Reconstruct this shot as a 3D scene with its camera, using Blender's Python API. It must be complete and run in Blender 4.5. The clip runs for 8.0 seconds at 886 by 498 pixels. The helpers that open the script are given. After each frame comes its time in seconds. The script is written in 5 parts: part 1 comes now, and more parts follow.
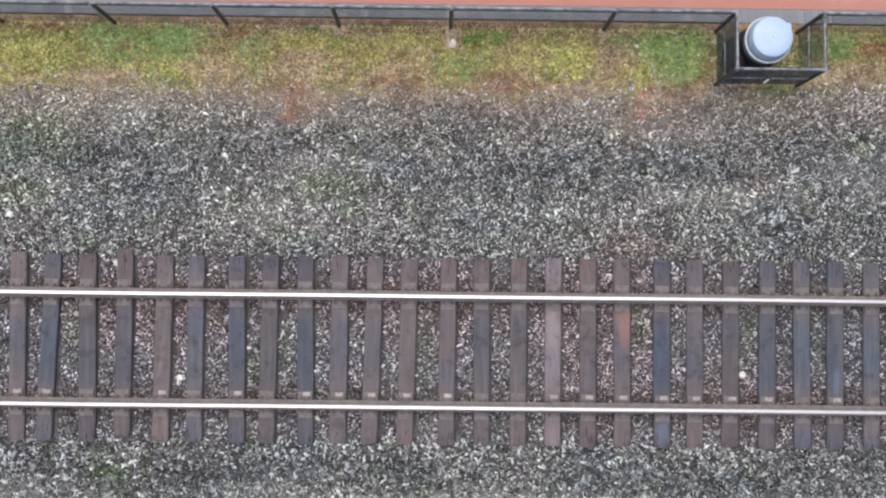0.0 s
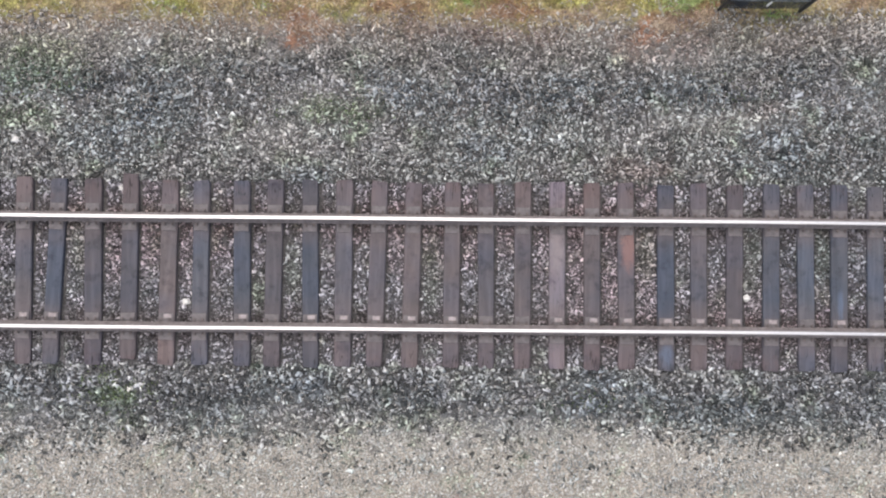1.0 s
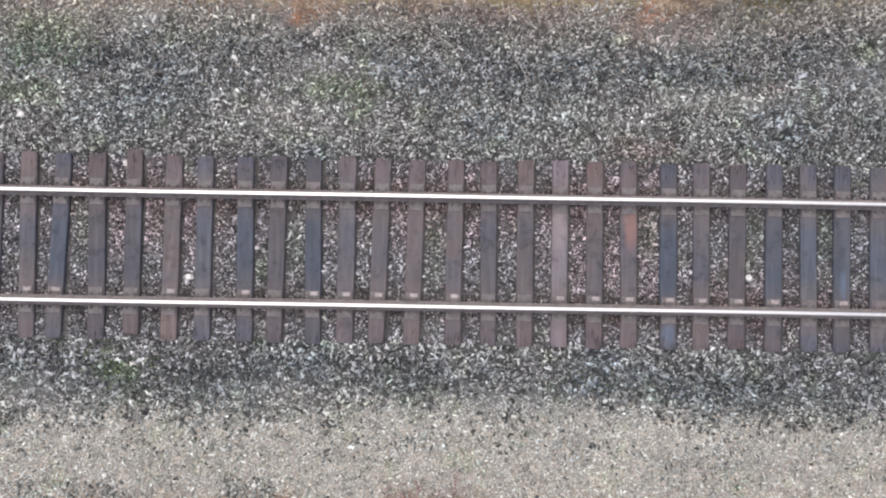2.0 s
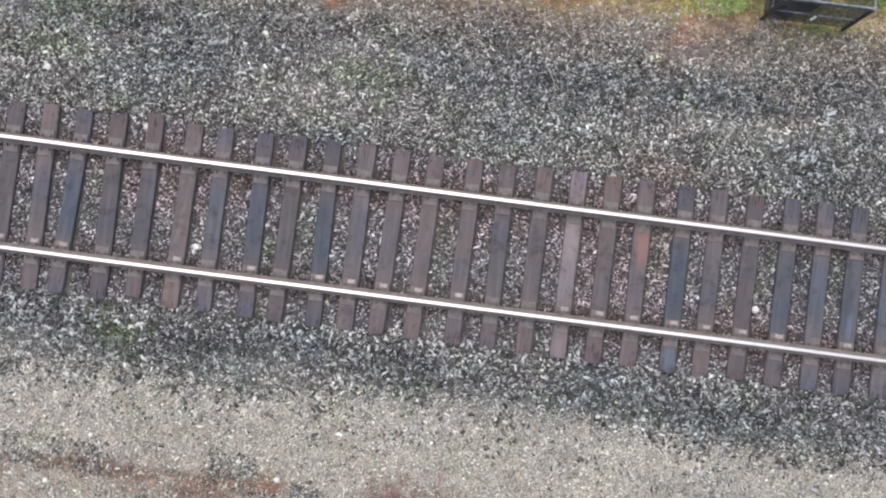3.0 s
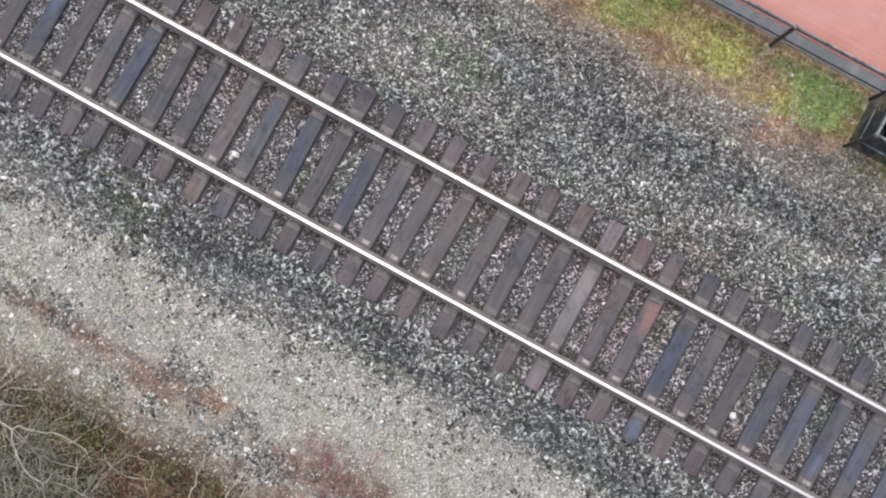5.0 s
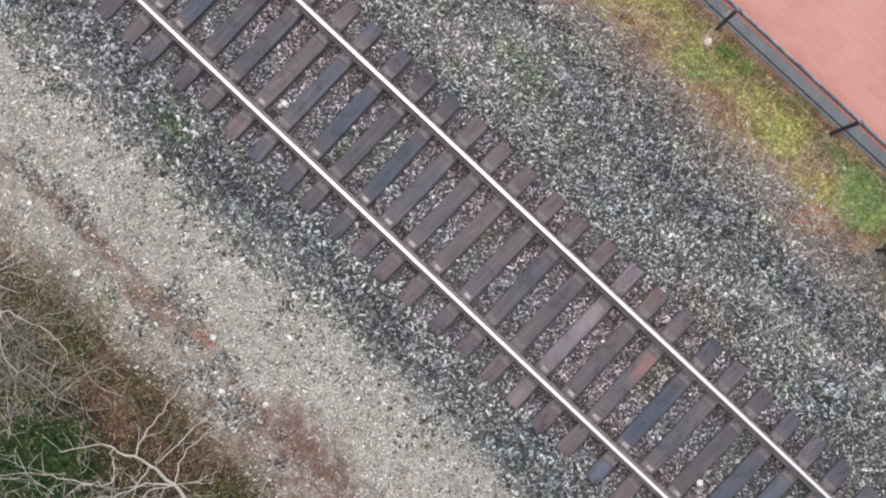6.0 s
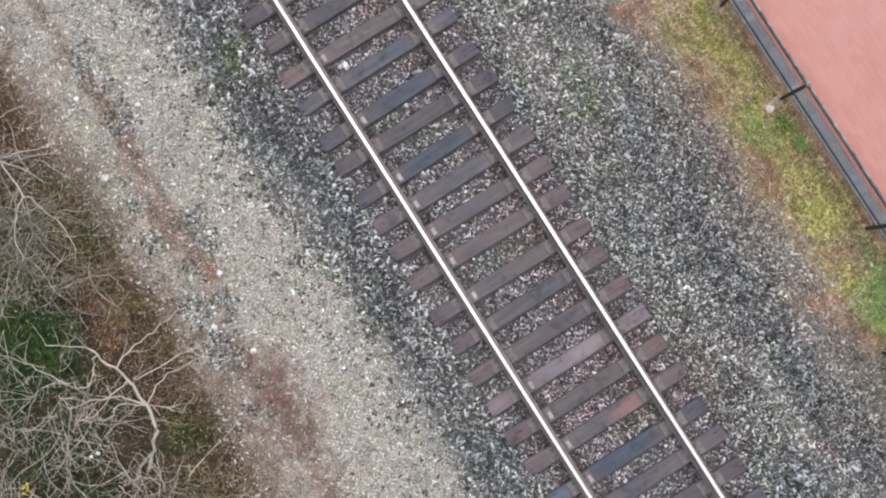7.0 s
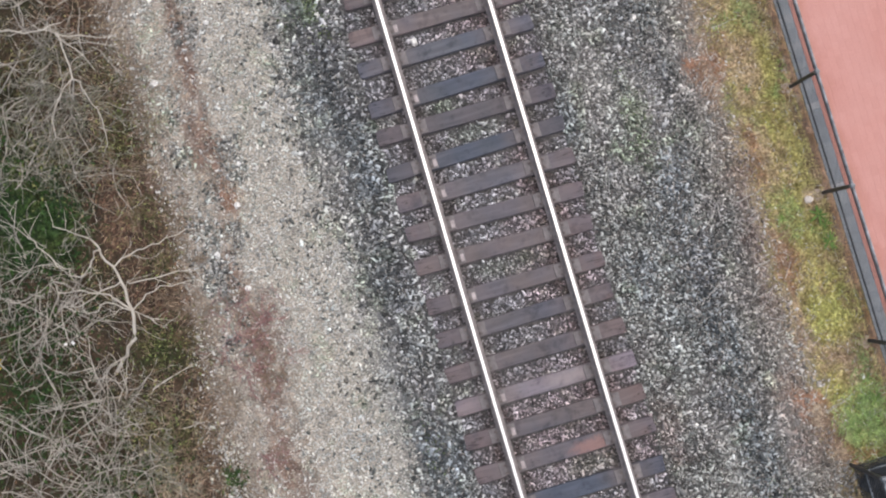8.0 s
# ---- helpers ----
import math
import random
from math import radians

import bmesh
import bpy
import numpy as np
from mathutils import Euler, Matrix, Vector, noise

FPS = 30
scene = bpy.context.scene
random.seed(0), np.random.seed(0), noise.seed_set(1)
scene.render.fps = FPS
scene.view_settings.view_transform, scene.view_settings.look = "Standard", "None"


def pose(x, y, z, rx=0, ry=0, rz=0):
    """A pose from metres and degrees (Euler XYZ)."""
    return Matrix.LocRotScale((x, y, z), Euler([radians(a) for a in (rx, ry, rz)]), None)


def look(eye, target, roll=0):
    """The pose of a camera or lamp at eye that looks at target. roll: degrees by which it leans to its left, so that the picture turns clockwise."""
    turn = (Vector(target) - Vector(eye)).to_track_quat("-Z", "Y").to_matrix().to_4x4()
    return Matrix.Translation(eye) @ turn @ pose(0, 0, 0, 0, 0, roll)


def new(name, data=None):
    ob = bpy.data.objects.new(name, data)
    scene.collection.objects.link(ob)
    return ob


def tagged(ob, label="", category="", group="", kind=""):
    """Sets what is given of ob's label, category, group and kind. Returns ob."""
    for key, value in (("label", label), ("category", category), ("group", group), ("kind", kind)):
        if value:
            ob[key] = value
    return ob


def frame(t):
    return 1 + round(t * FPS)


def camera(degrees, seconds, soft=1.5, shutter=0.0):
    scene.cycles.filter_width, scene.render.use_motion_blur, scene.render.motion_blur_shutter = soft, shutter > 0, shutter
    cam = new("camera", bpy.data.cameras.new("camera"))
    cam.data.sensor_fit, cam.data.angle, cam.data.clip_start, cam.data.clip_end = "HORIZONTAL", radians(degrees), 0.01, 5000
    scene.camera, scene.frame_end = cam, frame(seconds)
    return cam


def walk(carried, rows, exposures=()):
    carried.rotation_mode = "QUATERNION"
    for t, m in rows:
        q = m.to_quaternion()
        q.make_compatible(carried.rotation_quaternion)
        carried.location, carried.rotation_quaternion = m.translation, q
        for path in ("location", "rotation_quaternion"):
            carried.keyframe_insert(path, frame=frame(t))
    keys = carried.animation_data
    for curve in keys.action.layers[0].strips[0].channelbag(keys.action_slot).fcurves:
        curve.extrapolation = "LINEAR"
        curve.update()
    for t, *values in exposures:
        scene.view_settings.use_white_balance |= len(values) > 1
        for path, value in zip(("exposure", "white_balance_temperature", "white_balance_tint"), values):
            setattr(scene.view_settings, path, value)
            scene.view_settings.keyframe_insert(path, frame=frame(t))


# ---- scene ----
cam = camera(53.1, 8.0, soft=2.0, shutter=0.2)
walk(cam, [
    (0.0, pose(-2.628, 0.906, 12.330, 2.361, -0.386, 0.700)),
    (0.5, pose(-2.631, 0.379, 12.337, 2.415, -0.294, 0.630)),
    (1.0, pose(-2.631, -0.156, 12.313, 2.368, -0.175, 0.595)),
    (1.5, pose(-2.630, -0.407, 12.300, 2.361, -0.078, 0.630)),
    (1.7, pose(-2.621, -0.448, 12.320, 2.393, -0.047, 0.690)),
    (2.8, pose(-2.658, -0.508, 12.285, 2.442, 0.087, 5.303)),
    (3.0, pose(-2.676, -0.523, 12.272, 2.440, 0.090, 7.358)),
    (3.5, pose(-2.700, -0.549, 12.279, 2.435, 0.045, 12.312)),
    (4.0, pose(-2.702, -0.564, 12.287, 2.414, 0.030, 17.357)),
    (4.5, pose(-2.703, -0.586, 12.286, 2.398, 0.042, 22.490)),
    (4.7, pose(-2.708, -0.605, 12.284, 2.396, 0.034, 24.797)),
    (5.8, pose(-2.823, -0.728, 12.286, 2.344, -0.142, 40.342)),
    (6.0, pose(-2.832, -0.758, 12.295, 2.328, -0.148, 43.376)),
    (6.5, pose(-2.840, -0.844, 12.313, 2.338, -0.093, 50.545)),
    (7.0, pose(-2.817, -0.914, 12.347, 2.345, -0.041, 57.693)),
    (7.5, pose(-2.786, -0.962, 12.411, 2.338, -0.006, 65.640)),
    (8.0, pose(-2.739, -0.986, 12.425, 2.294, -0.026, 73.760)),
])

# ---- light: an even overcast sky, with a broad soft glow where the sun stands ----
world = bpy.data.worlds.new("overcast")
scene.world = world
world.use_nodes = True
wn = world.node_tree
sky = wn.nodes.new("ShaderNodeTexSky")
sky.sky_type, sky.sun_disc = "NISHITA", False
sky.sun_elevation, sky.sun_rotation = radians(74), radians(-35)
sky.air_density, sky.dust_density = 1.0, 4.0
calm = wn.nodes.new("ShaderNodeHueSaturation")
calm.inputs["Saturation"].default_value = 0.85
wn.links.new(sky.outputs[0], calm.inputs["Color"])
wn.links.new(calm.outputs[0], wn.nodes["Background"].inputs["Color"])
wn.nodes["Background"].inputs["Strength"].default_value = 0.15
sun = new("sun", bpy.data.lights.new("sun", "SUN"))
sun.data.energy, sun.data.angle, sun.data.color = 1.3, radians(82), (1.0, 0.99, 0.985)
sun.matrix_world = look((-3.3, 4.7, 20), (0, 0, 0))
scene.view_settings.exposure = 0.43


# ---- materials ----
class Nodes:
    """A node material with short calls for its pieces."""

    def __init__(self, name, rough=0.85, metal=0.0, spec=0.3):
        self.mat = bpy.data.materials.new(name)
        self.mat.use_nodes = True
        self.t = self.mat.node_tree
        self.b = self.t.nodes["Principled BSDF"]
        self.b.inputs["Roughness"].default_value = rough
        self.b.inputs["Metallic"].default_value = metal
        self.b.inputs["Specular IOR Level"].default_value = spec
        self.pos = self.t.nodes.new("ShaderNodeNewGeometry")

    def put(self, socket, value):
        if hasattr(value, "is_output"):
            self.t.links.new(value, socket)
        elif isinstance(value, tuple) and len(value) == 3 and socket.type == "RGBA":
            socket.default_value = (*value, 1)
        else:
            socket.default_value = value

    def math(self, op, a, b=0.0, c=0.0, clamp=False):
        n = self.t.nodes.new("ShaderNodeMath")
        n.operation, n.use_clamp = op, clamp
        for s, v in zip(n.inputs, (a, b, c)):
            self.put(s, v)
        return n.outputs[0]

    def place(self, scale=(1, 1, 1), local=False):
        n = self.t.nodes.new("ShaderNodeVectorMath")
        n.operation = "MULTIPLY"
        if local:
            self.put(n.inputs[0], self.t.nodes.new("ShaderNodeTexCoord").outputs["Object"])
        else:
            self.put(n.inputs[0], self.pos.outputs["Position"])
        n.inputs[1].default_value = scale
        return n.outputs[0]

    def noise(self, scale, detail=4.0, where=None, rough=0.55):
        n = self.t.nodes.new("ShaderNodeTexNoise")
        n.inputs["Scale"].default_value, n.inputs["Detail"].default_value, n.inputs["Roughness"].default_value = scale, detail, rough
        self.put(n.inputs["Vector"], where or self.place())
        return n.outputs["Fac"]

    def cells(self, scale, where=None, feature="F1", out="Distance"):
        n = self.t.nodes.new("ShaderNodeTexVoronoi")
        n.feature = feature
        n.inputs["Scale"].default_value = scale
        self.put(n.inputs["Vector"], where or self.place())
        return n.outputs[out]

    def ramp(self, fac, *stops):
        n = self.t.nodes.new("ShaderNodeValToRGB")
        e = n.color_ramp.elements
        while len(e) < len(stops):
            e.new(0.5)
        for el, (at, col) in zip(e, stops):
            el.position = at
            el.color = (*col, 1) if isinstance(col, tuple) else (col, col, col, 1)
        self.put(n.inputs[0], fac)
        return n.outputs[0]

    def span(self, v, lo, hi, a=0.0, b=1.0):
        n = self.t.nodes.new("ShaderNodeMapRange")
        for s, x in zip(n.inputs, (v, lo, hi, a, b)):
            self.put(s, x)
        return n.outputs[0]

    def mix(self, fac, a, b, kind="MIX"):
        n = self.t.nodes.new("ShaderNodeMix")
        n.data_type, n.blend_type = "RGBA", kind
        self.put(n.inputs[0], fac)
        self.put(n.inputs[6], a)
        self.put(n.inputs[7], b)
        return n.outputs[2]

    def axis(self, i):
        n = self.t.nodes.new("ShaderNodeSeparateXYZ")
        self.put(n.inputs[0], self.pos.outputs["Position"])
        return n.outputs[i]

    def island(self):
        return self.pos.outputs["Random Per Island"]

    def each(self):
        return self.t.nodes.new("ShaderNodeObjectInfo").outputs["Random"]

    def either(self):
        return self.math("FRACT", self.math("ADD", self.island(), self.each()))

    def done(self, color, bump=None, strength=0.4, depth=0.01, rough=None):
        self.put(self.b.inputs["Base Color"], color)
        if rough is not None:
            self.put(self.b.inputs["Roughness"], rough)
        if bump is not None:
            n = self.t.nodes.new("ShaderNodeBump")
            n.inputs["Strength"].default_value, n.inputs["Distance"].default_value = strength, depth
            self.put(n.inputs["Height"], bump)
            self.put(self.b.inputs["Normal"], n.outputs[0])
        return self.mat


def spots(m, places, wobble=0.5):
    """A mask of soft uneven patches: (x, y, half length, half width)."""
    warp = m.math("ADD", m.span(m.noise(1.7, 5), 0.2, 0.8, -wobble, wobble), m.span(m.noise(9, 6, None, 0.7), 0.25, 0.75, -wobble, wobble))
    total = 0.0
    for x, y, a, b in places:
        dx = m.math("DIVIDE", m.math("SUBTRACT", m.axis(0), x), a)
        dy = m.math("DIVIDE", m.math("SUBTRACT", m.axis(1), y), b)
        r = m.math("SQRT", m.math("ADD", m.math("MULTIPLY", dx, dx), m.math("MULTIPLY", dy, dy)))
        total = m.math("MAXIMUM", total, m.span(m.math("ADD", r, warp), 1.25, 0.45))
    return total


PALE_DUST = [(-7.2, 3.35, 1.1, 0.32), (-4.4, 2.55, 0.9, 0.22), (0.65, 3.15, 1.0, 0.22), (1.5, 2.2, 1.2, 0.16), (-5.0, 1.9, 0.9, 0.3), (-8.5, -2.0, 1.2, 0.3), (-4.9, -2.0, 0.9, 0.3),
             (-9.5, 2.6, 0.8, 0.3), (3.4, 2.6, 0.8, 0.4)]
DARK_DAMP = [(3.4, 2.3, 1.1, 1.1), (3.3, -1.6, 1.2, 0.5), (2.9, 1.65, 1.2, 0.4), (2.7, -1.55, 1.6, 0.3), (-8.0, -1.75, 2.0, 0.45), (-5.3, -1.75, 1.5, 0.4), (3.3, -1.8, 1.5, 0.45), (1.1, 2.6, 1.3, 0.22), (3.6, 3.2, 0.8, 0.4), (-7.8, 2.7, 1.2, 0.3), (-1.5, 2.45, 1.4, 0.4), (-5.2, 2.9, 0.6, 0.25), (-6.5, 2.1, 1.0, 0.3), (2.4, 2.95, 0.9, 0.25), (1.2, -1.8, 2.2, 0.35), (-3.0, -1.65, 1.4, 0.25), (-2.2, 3.25, 0.7, 0.25)]
MOSS = [(-4.0, 2.3, 0.6, 0.2), (-8.3, 2.9, 0.7, 0.4), (-7.15, -1.72, 0.35, 0.16), (-8.6, 2.2, 0.6, 0.2)]
RED_FINES = [(0.5, 3.3, 0.6, 0.3), (-4.5, 3.45, 0.3, 0.22), (-1.8, 3.5, 0.8, 0.2), (-3.0, 3.5, 0.5, 0.2), (2.0, 2.4, 0.3, 0.15), (0.0, 1.5, 0.6, 0.2)]
RED_CRIB = [(-0.4, 0.2, 1.0, 1.2), (-2.9, 0.6, 1.6, 0.6), (-6.6, 0.5, 1.5, 0.7), (2.0, -0.6, 1.2, 0.6), (0.1, 1.25, 0.6, 0.25)]
RUT = [(-2.8, -3.74, 0.5, 0.26), (-0.9, -3.87, 0.8, 0.2), (-4.78, -3.57, 0.28, 0.17), (-6.7, -3.65, 0.7, 0.13), (-5.2, -4.85, 1.0, 0.28), (-2.2, -3.76, 0.4, 0.14), (-5.7, -3.76, 0.6, 0.2), (-7.7, -3.63, 0.6, 0.11), (-3.6, -3.82, 0.45, 0.13)]
RUST_DIRT = RUT + [(0.53, 3.58, 0.15, 0.2), (-2.2, 4.5, 6, 0.1)]
GREEN_GRASS = [(-7.3, 4.40, 0.35, 0.15), (-6.45, 4.36, 0.5, 0.24), (0.75, 4.36, 0.65, 0.26), (0.8, 4.0, 0.36, 0.2), (3.05, 4.4, 0.2, 0.2)]
SOFT_GREEN = [(-5.25, 4.25, 0.25, 0.18), (-5.2, 3.85, 0.12, 0.2), (-2.3, 3.93, 0.34, 0.17), (-0.1, 4.42, 0.35, 0.12), (2.5, 4.25, 0.35, 0.3), (2.08, 3.74, 0.25, 0.06), (-7.0, 4.1, 0.7, 0.12)]
LIME_MOSS = [(-8.6, 4.15, 0.95, 0.4), (-9.8, 4.1, 0.5, 0.4), (-6.5, 4.0, 1.1, 0.2), (-4.5, 4.35, 0.5, 0.15), (-3.58, 4.09, 0.22, 0.12), (-3.0, 4.35, 0.7, 0.14), (-1.0, 4.15, 0.7, 0.34), (0.2, 3.98, 0.36, 0.17), (-5.2, 3.8, 0.12, 0.2), (3.4, 4.4, 0.3, 0.15)]
BARE_SOIL = [(-5.75, 3.95, 0.5, 0.2), (-4.4, 3.95, 0.5, 0.24), (-3.2, 3.9, 0.7, 0.17), (3.25, 4.0, 0.7, 0.25), (-7.6, 3.82, 0.7, 0.12), (-4.9, 3.9, 0.4, 0.2), (-1.1, 3.72, 0.4, 0.1), (-2.47, 4.36, 0.16, 0.12), (1.7, 3.72, 0.9, 0.1)]
RUST_SOIL = [(-4.7, 3.55, 0.42, 0.24), (-4.8, 3.3, 0.14, 0.14), (-5.5, 4.46, 0.22, 0.09), (-4.05, 4.48, 0.2, 0.12), (-1.7, 3.8, 0.44, 0.16), (-0.25, 4.48, 0.26, 0.1), (1.08, 3.88, 0.42, 0.08), (0.36, 3.5, 0.24, 0.24),
             (-3.3, 3.8, 0.42, 0.1), (1.2, 4.2, 0.1, 0.3), (3.6, 4.35, 0.4, 0.15), (-8.2, 4.5, 0.5, 0.06), (-3.0, 4.64, 7.5, 0.05)]
SOILED = [(-5.6, -4.25, 0.6, 0.2), (-2.0, -4.3, 0.8, 0.2), (-4.3, -4.2, 0.5, 0.2), (-0.9, -4.2, 0.7, 0.25), (-7.6, -4.45, 0.8, 0.15), (-3.3, -4.3, 0.4, 0.2), (-6.3, -4.45, 0.5, 0.12), (-5.3, -3.9, 0.5, 0.12)]
CRIB_MOSS = [(0.23, 0.4, 0.16, 0.5), (-4.7, 0.1, 0.15, 0.5), (-2.75, 0.0, 0.16, 0.6), (1.72, 0.2, 0.15, 0.6), (-5.1, -0.3, 0.15, 0.4), (-7.7, 0.3, 0.15, 0.5), (2.7, 0.3, 0.15, 0.5)]


def stone_material(name, tones, tints, spread=1.0, pale=(), dark=(), moss=(), bands=(), clump=0.28):
    """Broken stone: every stone has its tone; wide patches of moss, rust and dust tint it."""
    m = Nodes(name, 0.9, 0, 0.15)
    tone = m.ramp(m.island(), *tones)
    patch = m.noise(0.55 / spread, 4, m.place((1, 1.5, 1)))
    tint = m.ramp(patch, *tints)
    col = m.mix(0.85, tone, tint, "MULTIPLY")
    # stones of one tone lie together in loads and drifts
    heap = m.math("ADD", m.span(m.noise(5.5, 3, None, 0.6), 0.3, 0.7, -clump, clump), m.span(m.noise(1.5, 4, m.place((0.7, 1.3, 1))), 0.3, 0.7, -clump * 0.6, clump * 0.6))
    col = m.mix(1.0, col, m.ramp(m.span(heap, -0.5, 0.5), (0, 0.5), (0.5, 1.0), (1, 1.55)), "MULTIPLY")
    if bands:
        across = m.math("ADD", m.axis(1), m.math("ADD", m.span(m.noise(0.8, 4), 0.25, 0.75, -0.35, 0.35), m.span(m.noise(6, 4), 0.25, 0.75, -0.2, 0.2)))
        col = m.mix(1.0, col, m.ramp(m.span(across, -3, 4), *[((v + 3) / 7, c) for v, c in bands]), "MULTIPLY")
    lichen = m.span(m.noise(2.2, 5), 0.55, 0.75, 0, 0.5)
    col = m.mix(lichen, col, m.mix(1.0, col, (0.95, 1.15, 0.72), "MULTIPLY"))
    if pale:
        col = m.mix(m.math("MULTIPLY", spots(m, pale), 0.65), col, m.mix(0.4, m.mix(1.0, col, (1.6, 1.55, 1.5), "MULTIPLY"), (0.32, 0.305, 0.285)))
    if pale:
        col = m.mix(m.math("MULTIPLY", spots(m, [(-3, 3.62, 9.5, 0.42)], 0.4), 0.6), col, m.mix(0.55, col, (0.30, 0.26, 0.225)))
    if dark:
        col = m.mix(m.math("MULTIPLY", spots(m, dark), 0.7), col, m.mix(1.0, col, (0.62, 0.66, 0.7), "MULTIPLY"))
    if bands:
        col = m.mix(m.math("MULTIPLY", spots(m, RED_FINES, 0.8), 0.6), col, m.mix(0.3, m.mix(1.0, col, (1.05, 0.86, 0.82), "MULTIPLY"), (0.15, 0.095, 0.08)))
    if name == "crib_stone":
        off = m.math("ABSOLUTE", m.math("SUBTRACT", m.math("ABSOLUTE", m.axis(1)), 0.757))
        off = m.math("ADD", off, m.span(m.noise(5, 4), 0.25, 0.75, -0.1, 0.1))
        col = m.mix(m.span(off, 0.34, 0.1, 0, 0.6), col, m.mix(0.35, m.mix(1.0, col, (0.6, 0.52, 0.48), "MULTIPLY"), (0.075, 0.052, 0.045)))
        col = m.mix(m.math("MULTIPLY", spots(m, RED_CRIB), 0.65), col, m.mix(1.0, col, (1.15, 0.93, 0.91), "MULTIPLY"))
    if name == "pale_gravel_stone":
        col = m.mix(m.math("MULTIPLY", spots(m, SOILED, 0.9), 0.6), col, m.mix(0.45, m.mix(1.0, col, (0.62, 0.52, 0.44), "MULTIPLY"), (0.16, 0.115, 0.085)))
        col = m.mix(m.math("MULTIPLY", spots(m, RUT, 0.9), 0.6), col, m.mix(0.5, m.mix(1.0, col, (0.74, 0.54, 0.47), "MULTIPLY"), (0.17, 0.105, 0.085)))
        col = m.mix(m.span(m.noise(1.3, 4, None, 0.6), 0.52, 0.68, 0, 0.55), col, m.mix(1.0, col, (0.80, 0.83, 0.78), "MULTIPLY"))
    if moss:
        col = m.mix(m.math("MULTIPLY", spots(m, moss), 0.35 if name == "crib_stone" else 0.55), col, m.mix(0.2, m.mix(1.0, col, (0.88, 1.06, 0.72), "MULTIPLY"), (0.12, 0.15, 0.07)))
    grain = m.noise(90, 3)
    col = m.mix(0.5, col, m.ramp(grain, (0.3, 0.6), (0.7, 1.3)), "MULTIPLY")
    return m.done(col, grain, 0.35, 0.006)


M_BALLAST = stone_material("ballast_stone", [(0, 0.05), (0.36, 0.116), (0.64, 0.215), (0.82, 0.40), (0.94, 0.60), (1, 0.78)],
                           [(0.3, (0.82, 0.93, 1.0)), (0.45, (0.95, 1.0, 0.93)), (0.55, (0.99, 0.97, 0.93)), (0.7, (0.88, 0.97, 0.88))], 1.0, PALE_DUST, DARK_DAMP, MOSS,
                           [(-2.3, (1.05, 1.04, 1.02)), (-1.75, (0.90, 0.885, 0.91)), (-1.2, (0.97, 0.955, 0.965)), (1.4, (0.97, 0.95, 0.94)), (2.15, (1.06, 1.04, 1.03)), (2.6, (0.82, 0.83, 0.87)), (3.05, (0.98, 0.93, 0.90)), (3.35, (1.06, 0.97, 0.91)), (3.65, (1.25, 1.15, 1.08))])
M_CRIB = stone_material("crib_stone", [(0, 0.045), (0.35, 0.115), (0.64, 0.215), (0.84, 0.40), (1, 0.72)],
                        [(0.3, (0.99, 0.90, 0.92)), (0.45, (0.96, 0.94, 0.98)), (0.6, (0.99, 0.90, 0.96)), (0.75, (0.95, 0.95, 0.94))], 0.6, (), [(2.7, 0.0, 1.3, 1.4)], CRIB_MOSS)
M_GRAVEL = stone_material("pale_gravel_stone", [(0, 0.17), (0.3, 0.33), (0.65, 0.46), (0.88, 0.65), (1, 0.88)],
                          [(0.28, (0.87, 0.81, 0.71)), (0.42, (1.0, 0.96, 0.85)), (0.55, (1.0, 0.985, 0.90)), (0.7, (0.85, 0.80, 0.72))], 0.6, (), [(-4.2, -4.0, 0.7, 0.2), (-7.7, -3.45, 0.7, 0.14), (1.2, -2.9, 0.9, 0.25), (-1.0, -2.7, 0.5, 0.15)], (), (), 0.16)
M_WHITE_STONE = Nodes("white_quartz", 0.7)
M_WHITE_STONE = M_WHITE_STONE.done(M_WHITE_STONE.ramp(M_WHITE_STONE.noise(40), (0.3, (0.48, 0.45, 0.41)), (0.7, (0.76, 0.73, 0.68))), M_WHITE_STONE.noise(60), 0.4)


